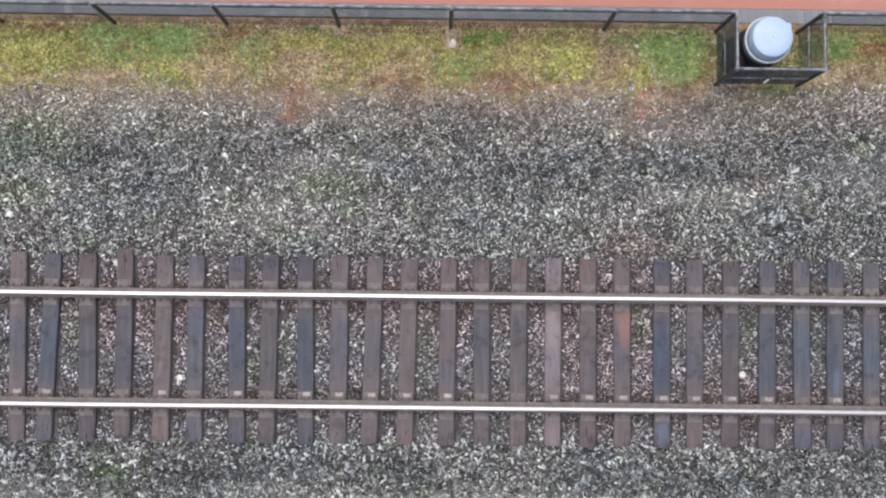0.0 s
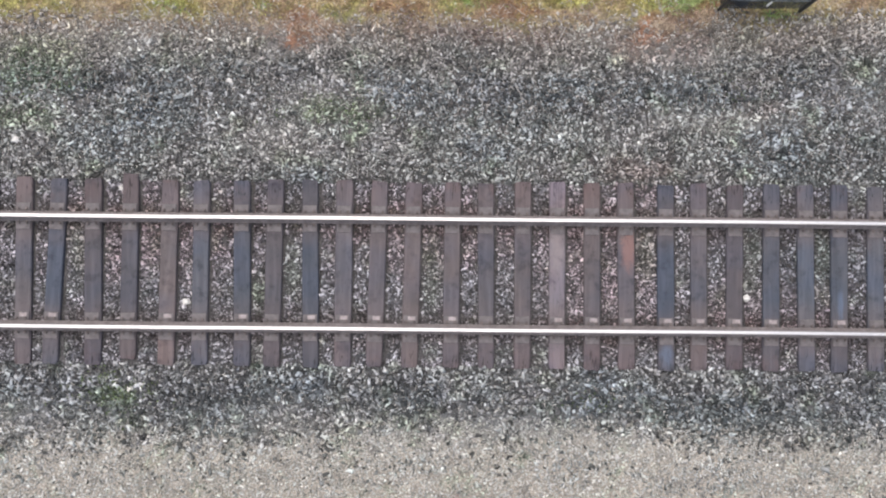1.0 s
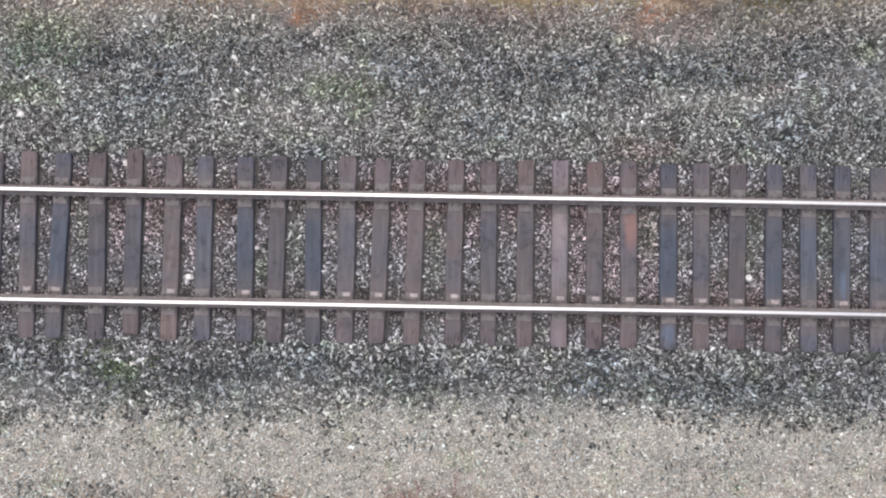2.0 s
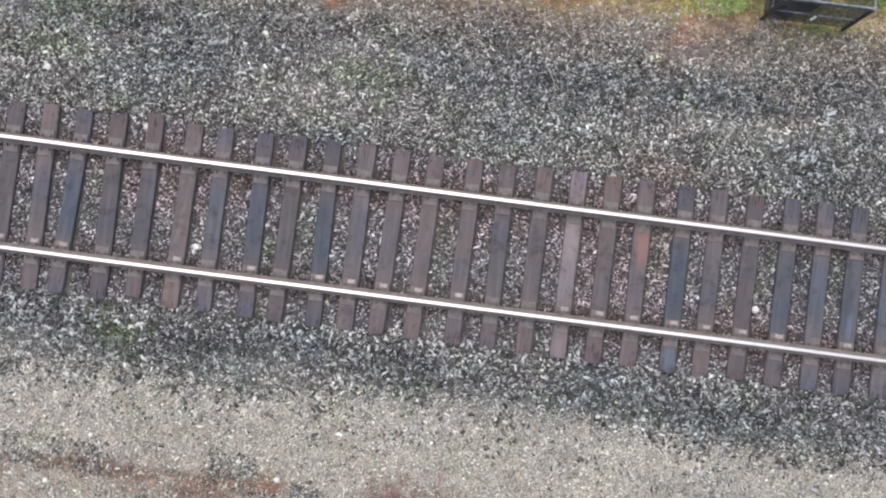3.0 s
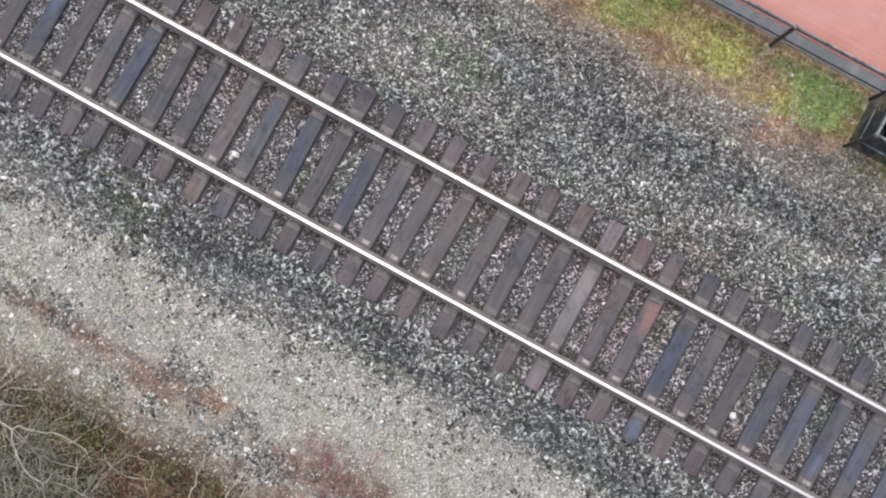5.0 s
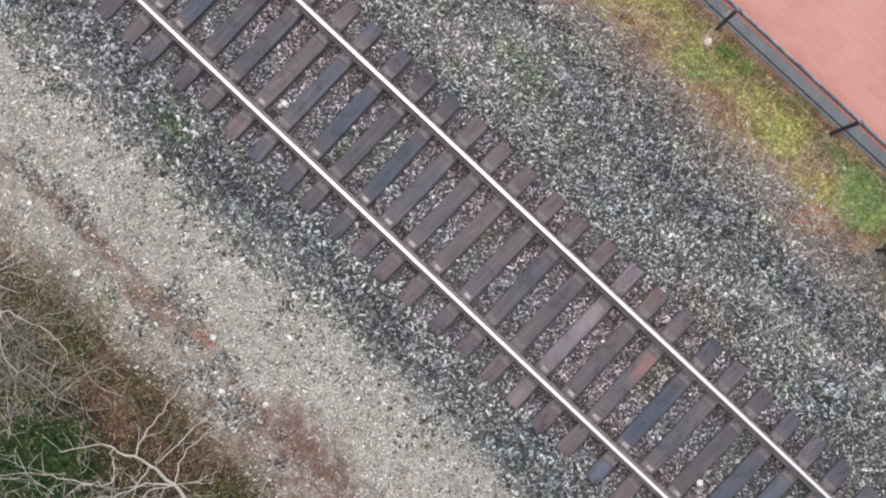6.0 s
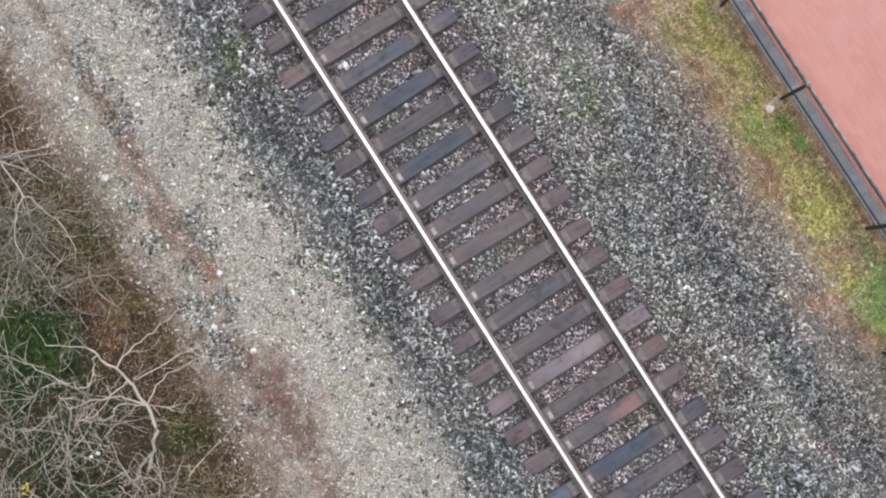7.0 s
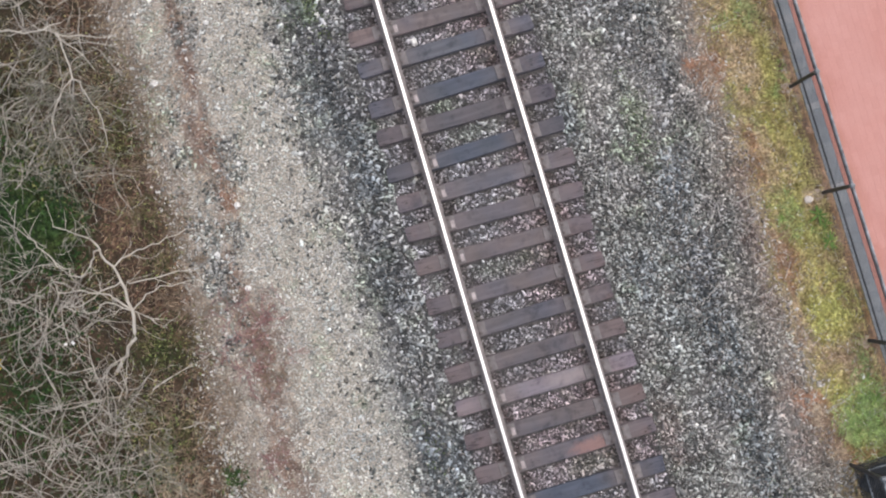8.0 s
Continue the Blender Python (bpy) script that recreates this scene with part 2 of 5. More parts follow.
def ground_material():
    """One sheet: leaf litter, pale gravel, dark ballast fines, mossy soil; each zone has an uneven edge."""
    m = Nodes("ground_soil_and_fines", 0.95, 0, 0.1)
    wob = m.math("ADD", m.span(m.noise(0.7, 5), 0.25, 0.75, -0.2, 0.2), m.span(m.noise(7, 5), 0.2, 0.8, -0.22, 0.22))
    y = m.math("ADD", m.axis(1), wob)
    place = m.span(y, -10, 6)

    def s(v):
        return (v + 10) / 16
    base = m.ramp(place, (0.0, (0.065, 0.054, 0.032)), (s(-4.95), (0.08, 0.058, 0.04)), (s(-4.55), (0.15, 0.115, 0.088)), (s(-4.1), (0.29, 0.25, 0.205)), (s(-2.45), (0.335, 0.305, 0.258)),
                  (s(-2.05), (0.14, 0.14, 0.137)), (s(-1.4), (0.075, 0.071, 0.07)), (s(1.4), (0.078, 0.072, 0.069)), (s(3.2), (0.14, 0.13, 0.12)),
                  (s(3.5), (0.19, 0.155, 0.125)), (s(4.1), (0.21, 0.185, 0.085)), (s(4.45), (0.24, 0.175, 0.105)), (s(4.62), (0.31, 0.205, 0.14)))
    # moss and young grass cushions in the strip by the fence
    strip = m.math("MULTIPLY", m.span(y, 3.5, 3.85), m.span(y, 4.85, 4.5))
    moss = m.ramp(m.noise(1.6, 7, m.place((1, 1.3, 1)), 0.7), (0.33, (0.27, 0.18, 0.12)), (0.44, (0.28, 0.225, 0.11)), (0.54, (0.265, 0.24, 0.08)), (0.66, (0.17, 0.21, 0.075)))
    base = m.mix(m.math("MULTIPLY", strip, 0.85), base, turf(m, moss, 1.1))
    base = m.mix(m.math("MULTIPLY", spots(m, RUST_SOIL[:2] + RUST_SOIL[4:5] + RUST_SOIL[7:8], 0.7), 0.8), base, (0.25, 0.125, 0.075))
    # rusty dirt rut through the pale gravel
    sway = m.math("MULTIPLY", m.math("SINE", m.math("MULTIPLY", m.axis(0), 1.3)), 0.07)
    rut = m.math("ABSOLUTE", m.math("ADD", m.axis(1), m.math("ADD", m.math("ADD", 3.65, sway), m.span(m.noise(6, 4), 0.2, 0.8, -0.12, 0.12))))
    rut = m.math("MULTIPLY", m.span(rut, 0.26, 0.04), m.span(m.noise(2.4, 4), 0.42, 0.56))
    base = m.mix(m.math("MULTIPLY", rut, 0.7), base, m.ramp(m.noise(5, 4), (0.35, (0.085, 0.06, 0.05)), (0.65, (0.155, 0.115, 0.095))))
    base = m.mix(m.math("MULTIPLY", spots(m, RUST_DIRT, 0.95), 0.8), base, m.ramp(m.noise(7, 5), (0.35, (0.085, 0.054, 0.043)), (0.65, (0.17, 0.105, 0.078))))
    base = m.mix(m.math("MULTIPLY", spots(m, [(-4.78, -3.57, 0.24, 0.15)], 0.9), 0.7), base, (0.225, 0.12, 0.078))
    # litter: greens and rusts, near black with the shrubs' shade painted in
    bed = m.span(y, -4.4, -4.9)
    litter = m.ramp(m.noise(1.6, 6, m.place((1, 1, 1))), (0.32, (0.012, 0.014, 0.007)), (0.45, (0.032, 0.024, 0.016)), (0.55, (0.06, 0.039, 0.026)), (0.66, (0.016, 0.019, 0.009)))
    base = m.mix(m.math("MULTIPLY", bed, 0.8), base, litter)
    base = m.mix(0.8, base, m.ramp(m.noise(5, 5, None, 0.65), (0.32, 0.62), (0.5, 1.0), (0.68, 1.4)), "MULTIPLY")
    speck = m.cells(34)
    base = m.mix(m.math("SUBTRACT", 0.8, m.math("MULTIPLY", strip, 0.4)), base, m.ramp(m.noise(45, 5), (0.32, 0.4), (0.5, 1.0), (0.68, 1.8)), "MULTIPLY")
    return m.done(base, m.math("ADD", speck, m.noise(40, 5)), 0.6, 0.015)


def wood_material(name, dark, mid, worn):
    """Creosoted sleeper timber, greyed and split along the grain, stained by rust under the rails."""
    m = Nodes(name, 0.82, 0, 0.25)
    who = m.each()
    shift = m.t.nodes.new("ShaderNodeVectorMath")
    shift.operation = "ADD"
    m.put(shift.inputs[0], m.place((1, 1, 1), local=True))
    c = m.t.nodes.new("ShaderNodeCombineXYZ")
    for i in range(3):
        m.put(c.inputs[i], m.math("MULTIPLY", who, 37.0 + 11 * i))
    m.put(shift.inputs[1], c.outputs[0])
    sc = m.t.nodes.new("ShaderNodeVectorMath")
    sc.operation = "MULTIPLY"
    m.put(sc.inputs[0], shift.outputs[0])
    sc.inputs[1].default_value = (17, 1.3, 17)
    grain = m.noise(1.0, 5, sc.outputs[0], 0.6)
    blot = m.noise(1.8, 3, shift.outputs[0])
    col = m.ramp(grain, (0.22, dark), (0.5, mid), (0.8, worn))
    col = m.mix(m.span(blot, 0.35, 0.68, 0, 0.9), col, m.mix(1.0, col, (1.2, 1.12, 1.1), "MULTIPLY"))
    cool = m.span(m.noise(1.1, 3, shift.outputs[0]), 0.42, 0.6, 0, 0.9)
    col = m.mix(cool, col, m.mix(1.0, col, (0.84, 0.93, 1.06), "MULTIPLY"))
    stain = m.span(m.noise(5.5, 5, shift.outputs[0], 0.65), 0.53, 0.66, 0, 0.75)
    col = m.mix(stain, col, m.mix(1.0, col, (0.55, 0.56, 0.6), "MULTIPLY"))
    far = m.span(m.math("ADD", m.math("ABSOLUTE", m.axis(1)), m.span(m.noise(2.5, 3, shift.outputs[0]), 0.3, 0.7, -0.3, 0.3)), 0.5, 1.1, 0, 0.6)
    col = m.mix(far, col, m.mix(1.0, col, (1.16, 1.0, 0.95), "MULTIPLY"))
    # rust washed off the plates
    y = m.math("ABSOLUTE", m.math("SUBTRACT", m.math("ABSOLUTE", m.axis(1)), 0.755))
    rust = m.math("MULTIPLY", m.span(y, 0.46, 0.12), m.span(m.noise(3, 3, shift.outputs[0]), 0.3, 0.7, 0.1, 0.75))
    col = m.mix(rust, col, (0.13, 0.108, 0.103))
    red_end = m.math("MULTIPLY", m.span(m.math("ABSOLUTE", m.axis(1)), 0.85, 1.15), m.span(m.noise(2.3, 3, shift.outputs[0]), 0.54, 0.66, 0, 0.38))
    col = m.mix(red_end, col, (0.135, 0.088, 0.078))
    col = m.mix(m.math("MULTIPLY", spots(m, [(-0.01, 0.42, 0.1, 0.3)], 0.55), 0.6), col, (0.235, 0.13, 0.108))
    col = m.mix(m.math("MULTIPLY", spots(m, [(-1.01, 0.35, 0.12, 0.3)], 0.5), 0.6), col, (0.235, 0.20, 0.19))
    col = m.mix(m.math("MULTIPLY", spots(m, [(0.52, -1.1, 0.09, 0.17), (2.93, -0.4, 0.04, 0.22), (-9.4, 0.45, 0.1, 0.45)], 0.4), 0.45), col, (0.13, 0.17, 0.235))
    split = m.noise(1.0, 2, sc.outputs[0], 0.4)
    ends = m.span(m.math("ABSOLUTE", m.axis(1)), 0.95, 1.2)
    cracks = m.span(m.math("ABSOLUTE", m.math("SUBTRACT", split, 0.5)), 0.0, m.math("ADD", 0.006, m.math("MULTIPLY", ends, 0.012)), m.math("SUBTRACT", 0.6, m.math("MULTIPLY", ends, 0.35)), 1)
    col = m.mix(1.0, col, m.ramp(cracks, (0, 0.0), (1, 1.0)), "MULTIPLY")
    col = m.mix(m.each(), m.mix(1.0, col, (0.87, 0.88, 0.92), "MULTIPLY"), m.mix(1.0, col, (1.22, 1.19, 1.2), "MULTIPLY"))
    return m.done(col, grain, 0.3, 0.006)


M_TIE_BROWN = wood_material("sleeper_brown", (0.071, 0.062, 0.060), (0.097, 0.084, 0.081), (0.130, 0.113, 0.109))
M_TIE_BLUE = wood_material("sleeper_blue_grey", (0.051, 0.054, 0.060), (0.072, 0.0765, 0.085), (0.099, 0.104, 0.114))
M_TIE_GREY = wood_material("sleeper_grey", (0.062, 0.057, 0.058), (0.087, 0.080, 0.081), (0.117, 0.109, 0.110))
M_TIE_PALE = wood_material("sleeper_pale", (0.098, 0.086, 0.088), (0.135, 0.119, 0.122), (0.175, 0.156, 0.158))


def rust_material(name, a, b, rough=0.8):
    m = Nodes(name, rough, 0.0, 0.3)
    return m.done(m.ramp(m.noise(14, 6), (0.3, a), (0.7, b)), m.noise(80, 4), 0.4, 0.003)


M_RUST = rust_material("rail_rust", (0.135, 0.114, 0.108), (0.215, 0.187, 0.178))
M_PLATE = rust_material("plate_rust", (0.106, 0.092, 0.092), (0.170, 0.151, 0.149), 0.6)
M_WORN_PLATE = rust_material("scoured_plate", (0.20, 0.165, 0.16), (0.40, 0.345, 0.335), 0.55)
M_SPIKE = rust_material("spike_rust", (0.085, 0.07, 0.066), (0.18, 0.15, 0.142))
steel = Nodes("polished_rail_steel", 0.3, 1.0)
M_STEEL = steel.done(steel.ramp(steel.noise(1, 5, steel.place((14, 90, 1)), 0.7), (0.3, (0.44, 0.43, 0.425)), (0.7, (0.64, 0.62, 0.615))),
                     rough=steel.span(steel.noise(5, 3, steel.place((0.3, 40, 1))), 0.2, 0.8, 0.3, 0.5))


dull = Nodes("dull_rail_shoulder", 0.6, 0.3)
M_DULL = dull.done(dull.ramp(dull.noise(6, 4, dull.place((0.5, 30, 1))), (0.3, (0.17, 0.15, 0.145)), (0.7, (0.29, 0.27, 0.26))))


def paint_material(name, a, b, rough=0.45):
    m = Nodes(name, rough, 0.0, 0.5)
    wear = m.noise(9, 6)
    return m.done(m.ramp(wear, (0.35, a), (0.68, b)), m.noise(60, 3), 0.2, 0.002)


M_BLACK_PIPE = paint_material("black_coated_pipe", (0.018, 0.019, 0.021), (0.05, 0.052, 0.056), 0.4)
M_RAIL_PIPE = paint_material("greyed_black_pipe", (0.062, 0.069, 0.076), (0.265, 0.28, 0.29), 0.35)
M_WIRE = paint_material("black_vinyl_wire", (0.02, 0.021, 0.022), (0.045, 0.046, 0.05), 0.5)
M_BIN_BLACK = paint_material("black_bin_plastic", (0.007, 0.007, 0.008), (0.014, 0.014, 0.016), 0.6)
M_LINER = paint_material("black_bin_liner", (0.007, 0.007, 0.008), (0.014, 0.014, 0.016), 0.55)
M_BIN_GREY = paint_material("grey_bin_collar", (0.25, 0.32, 0.41), (0.31, 0.38, 0.47), 0.5)
M_BIN_LID = paint_material("pale_blue_white_lid", (0.355, 0.455, 0.60), (0.40, 0.50, 0.64), 0.5)
M_BIN_RIM = paint_material("whitish_bin_rim", (0.40, 0.45, 0.50), (0.52, 0.57, 0.61), 0.5)
M_CONCRETE = paint_material("weathered_concrete", (0.36, 0.27, 0.20), (0.50, 0.40, 0.32), 0.9)
M_LUMP = paint_material("broken_pale_concrete", (0.52, 0.45, 0.38), (0.78, 0.70, 0.62), 0.9)
M_PAPER = paint_material("white_paper", (0.68, 0.66, 0.62), (0.8, 0.78, 0.75), 0.8)


def brick_material(name, tones, worn, rough=0.85, grime=None):
    m = Nodes(name, rough, 0, 0.2)
    col = m.ramp(m.either(), *tones)
    dust = m.span(m.noise(0.9, 5), 0.4, 0.7, 0.1, 0.8)
    col = m.mix(dust, col, worn)
    if grime:
        # the courses by the edge are damp and less bleached
        damp = m.span(m.math("ADD", m.axis(1), m.span(m.noise(3, 4), 0.25, 0.75, -0.1, 0.1)), 5.16, 4.98, 0, 0.75)
        col = m.mix(damp, col, m.mix(0.35, grime, m.mix(1.0, col, (0.86, 0.72, 0.66), "MULTIPLY")))
    col = m.mix(0.5, col, m.ramp(m.noise(70, 4), (0.3, 0.75), (0.7, 1.22)), "MULTIPLY")
    return m.done(col, m.noise(110, 4), 0.4, 0.004)


M_BRICK = brick_material("salmon_clay_paver", [(0, (0.41, 0.195, 0.163)), (0.5, (0.425, 0.205, 0.172)), (1, (0.44, 0.217, 0.183))], (0.475, 0.262, 0.228), grime=(0.36, 0.17, 0.13))
M_EDGE_BRICK = brick_material("grey_edge_paver", [(0, (0.165, 0.176, 0.186)), (0.7, (0.19, 0.202, 0.212)), (0.95, (0.22, 0.23, 0.235)), (1, (0.34, 0.33, 0.32))], (0.24, 0.248, 0.252))
bed = Nodes("sand_bed", 0.95)
M_BED = bed.done(bed.ramp(bed.noise(60), (0.3, (0.40, 0.19, 0.16)), (0.7, (0.45, 0.225, 0.19))), bed.noise(200), 0.3)


def turf(m, base, k=1.0):
    """The strip's own pattern of olive moss, young grass, straw and bare rusty soil."""
    base = m.mix(m.math("MULTIPLY", spots(m, LIME_MOSS, 0.7), 0.75), base, (0.305 * k, 0.284 * k, 0.09 * k))
    base = m.mix(m.math("MULTIPLY", spots(m, BARE_SOIL, 0.7), 0.75), base, (0.315 * k, 0.235 * k, 0.145 * k))
    base = m.mix(m.math("MULTIPLY", spots(m, RUST_SOIL, 0.7), 0.8), base, (0.225 * k, 0.118 * k, 0.064 * k))
    base = m.mix(m.math("MULTIPLY", spots(m, SOFT_GREEN, 0.9), 0.4), base, (0.20 * k, 0.265 * k, 0.10 * k))
    base = m.mix(m.math("MULTIPLY", spots(m, GREEN_GRASS, 0.9), 0.72), base, (0.20 * k, 0.285 * k, 0.098 * k))
    # olive shadow painted between clumps, bleached tips and small bare gaps
    fleck = m.noise(7, 5, None, 0.65)
    base = m.mix(1.0, base, m.ramp(fleck, (0.32, (0.6, 0.56, 0.5)), (0.47, (0.95, 0.94, 0.92)), (0.58, (1.05, 1.05, 1.08)), (0.7, (1.2, 1.22, 1.4))), "MULTIPLY")
    gaps = m.span(m.noise(4.2, 4, m.place((1, 1.4, 1)), 0.6), 0.57, 0.67, 0, 0.5)
    base = m.mix(gaps, base, (0.26 * k, 0.165 * k, 0.098 * k))
    # finer mottling puts the tufts' light and shade into the colour
    return m.mix(1.0, base, m.ramp(m.noise(24, 3, None, 0.6), (0.34, (0.52, 0.48, 0.45)), (0.5, (1.0, 1.0, 1.0)), (0.66, (1.42, 1.43, 1.55))), "MULTIPLY")


def leaf_material(name, stops, scale=0.9, rough=0.7, patches=False, low=0.35, high=2.0, cushion=0.3):
    """Blades and leaves: a hue from a wide patch, a tone from each blade."""
    m = Nodes(name, rough, 0, 0.25)
    col = m.ramp(m.noise(scale, 4), *stops)
    if patches:
        col = turf(m, col, 1.36)
    col = m.mix(0.7, col, m.ramp(m.island(), (0, low), (0.6, 1.0), (1, high)), "MULTIPLY")
    # each cushion of growth has its own vigour
    col = m.mix(1.0, col, m.ramp(m.noise(10, 3, None, 0.6), (0.33, 1 - cushion), (0.5, 1.0), (0.67, 1 + 1.2 * cushion)), "MULTIPLY")
    return m.done(col)


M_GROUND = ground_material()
M_GRASS = leaf_material("strip_grass", [(0.34, (0.33, 0.24, 0.15)), (0.44, (0.33, 0.27, 0.12)), (0.53, (0.31, 0.285, 0.095)), (0.62, (0.22, 0.28, 0.09))], 1.3, 0.7, True, 0.5, 1.75, 0.2)
M_FRESH = leaf_material("fresh_grass", [(0.35, (0.16, 0.245, 0.075)), (0.5, (0.235, 0.31, 0.115)), (0.65, (0.31, 0.34, 0.135))], 3, 0.7, False, 0.6, 1.5)
M_STRAW = leaf_material("dead_straw", [(0.3, (0.20, 0.118, 0.082)), (0.5, (0.28, 0.20, 0.14)), (0.7, (0.42, 0.345, 0.25))], 2.5)
M_DEBRIS = leaf_material("dry_stem_debris", [(0.3, (0.36, 0.33, 0.29)), (0.5, (0.45, 0.43, 0.39)), (0.7, (0.38, 0.36, 0.31))], 1.5, 0.8, False, 0.4, 1.6)
M_PALE_STEM = leaf_material("pale_dry_stem", [(0.3, (0.26, 0.165, 0.11)), (0.5, (0.36, 0.275, 0.19)), (0.7, (0.33, 0.30, 0.15))], 2.5, 0.8, False, 0.3, 1.7)
M_TAN_LEAF = leaf_material("tan_leaf", [(0.3, (0.22, 0.125, 0.075)), (0.5, (0.30, 0.21, 0.13)), (0.7, (0.26, 0.26, 0.09))], 3, 0.7, False, 0.3, 1.8)
M_BANK_LEAF = leaf_material("yellow_green_leaf", [(0.3, (0.10, 0.15, 0.04)), (0.5, (0.17, 0.18, 0.06)), (0.7, (0.22, 0.19, 0.09))], 3, 0.7, False, 0.3, 1.9)
M_WEED = leaf_material("weed_leaf", [(0.3, (0.09, 0.17, 0.035)), (0.7, (0.19, 0.27, 0.07))], 6)
M_VERGE_WEED = leaf_material("verge_weed_leaf", [(0.3, (0.055, 0.09, 0.03)), (0.7, (0.13, 0.165, 0.06))], 6)
M_IVY = leaf_material("undergrowth_leaf", [(0.35, (0.012, 0.034, 0.006)), (0.5, (0.024, 0.048, 0.010)), (0.65, (0.05, 0.064, 0.018))], 2.2, 0.7, False, 0.3, 2.0, 0.5)
M_BANK_GRASS = leaf_material("bank_grass", [(0.35, (0.03, 0.037, 0.012)), (0.5, (0.058, 0.058, 0.02)), (0.65, (0.095, 0.08, 0.035))], 3, 0.7, False, 0.3, 2.0, 0.5)
M_LITTER = leaf_material("fallen_leaf", [(0.32, (0.034, 0.019, 0.011)), (0.5, (0.078, 0.042, 0.026)), (0.68, (0.11, 0.069, 0.04))], 4, 0.7, False, 0.25, 2.2, 0.5)


def bark_material(name, a, b, low, high):
    m = Nodes(name, 0.85)
    col = m.mix(0.6, m.ramp(m.noise(5, 4), (0.3, a), (0.7, b)), m.ramp(m.island(), (0, low), (0.5, 0.85), (1, high)), "MULTIPLY")
    return m.done(col, m.noise(90), 0.3, 0.003)


M_BARK = bark_material("bare_grey_bark", (0.25, 0.215, 0.175), (0.45, 0.41, 0.35), 0.15, 1.9)
M_PALE_BARK = bark_material("bare_pale_bark", (0.33, 0.29, 0.235), (0.54, 0.49, 0.415), 0.4, 1.4)
M_MOSSY_BARK = bark_material("mossy_grey_bark", (0.12, 0.115, 0.08), (0.27, 0.255, 0.195), 0.2, 1.8)
red = Nodes("red_bramble_bark", 0.8)
M_BRAMBLE = red.done(red.mix(0.6, red.ramp(red.noise(6), (0.3, (0.21, 0.10, 0.095)), (0.7, (0.33, 0.20, 0.18))), red.ramp(red.island(), (0, 0.6), (1, 1.4)), "MULTIPLY"))


dry = Nodes("brown_dry_stem", 0.85)
M_STEM = dry.done(dry.mix(0.6, dry.ramp(dry.noise(6), (0.3, (0.13, 0.09, 0.06)), (0.7, (0.25, 0.19, 0.13))), dry.ramp(dry.island(), (0, 0.5), (1, 1.6)), "MULTIPLY"))


# ---- building helpers ----
def mesh_of(name, verts, faces, material):
    me = bpy.data.meshes.new(name)
    me.from_pydata([tuple(v) for v in verts], [], faces)
    for m in material if isinstance(material, (list, tuple)) else [material]:
        me.materials.append(m)
    me.update()
    return me


def mesh_bm(name, bm, material, smooth=False):
    bmesh.ops.recalc_face_normals(bm, faces=bm.faces)
    me = bpy.data.meshes.new(name)
    bm.to_mesh(me)
    bm.free()
    for m in material if isinstance(material, (list, tuple)) else [material]:
        me.materials.append(m)
    if smooth:
        for p in me.polygons:
            p.use_smooth = True
    return me


def child(name, mesh, parent, label="", at=None):
    ob = new(name, mesh)
    ob.parent = parent
    if at is not None:
        ob.matrix_basis = at
    return tagged(ob, label)


def thing(name, at, label, category, group="", kind=""):
    ob = new(name)
    ob.matrix_basis = at
    ob.empty_display_size = 0.2
    return tagged(ob, label, category, group, kind)


def block(bm, lo, hi, bevel=0.0):
    """A box from corner to corner with bevelled edges, added to bm."""
    made = bmesh.ops.create_cube(bm, size=1)["verts"]
    for v in made:
        v.co = Vector([a + (c + 0.5) * (b - a) for a, b, c in zip(lo, hi, v.co)])
    if bevel:
        edges = list({e for v in made for e in v.link_edges})
        bmesh.ops.bevel(bm, geom=edges, offset=bevel, segments=1, affect="EDGES", profile=0.5)


def lathe(bm, profile, sides=40):
    """A turned form: rings of (radius, height) about z."""
    rings = []
    for r, z in profile:
        if r < 1e-5:
            rings.append([bm.verts.new((0, 0, z))])
        else:
            rings.append([bm.verts.new((r * math.cos(2 * math.pi * i / sides), r * math.sin(2 * math.pi * i / sides), z)) for i in range(sides)])
    for a, b in zip(rings, rings[1:]):
        for i in range(sides):
            j = (i + 1) % sides
            q = [a[i % len(a)], a[j % len(a)], b[j % len(b)], b[i % len(b)]]
            q = list(dict.fromkeys(q))
            if len(q) > 2:
                bm.faces.new(q)


def tubes(paths, sides=4):
    """Vertices and faces of tapered tubes along paths of (point, radius)."""
    verts, faces = [], []
    for path in paths:
        start = len(verts)
        for k, (p, r) in enumerate(path):
            a, b = path[max(k - 1, 0)][0], path[min(k + 1, len(path) - 1)][0]
            d = (Vector(b) - Vector(a)).normalized()
            u = d.orthogonal().normalized()
            w = d.cross(u)
            for i in range(sides):
                t = 2 * math.pi * i / sides
                verts.append(Vector(p) + r * (math.cos(t) * u + math.sin(t) * w))
        n = len(path)
        for k in range(n - 1):
            for i in range(sides):
                j = (i + 1) % sides
                faces.append((start + k * sides + i, start + k * sides + j, start + (k + 1) * sides + j, start + (k + 1) * sides + i))
        faces.append(tuple(start + i for i in reversed(range(sides))))
        faces.append(tuple(start + (n - 1) * sides + i for i in range(sides)))
    return verts, faces


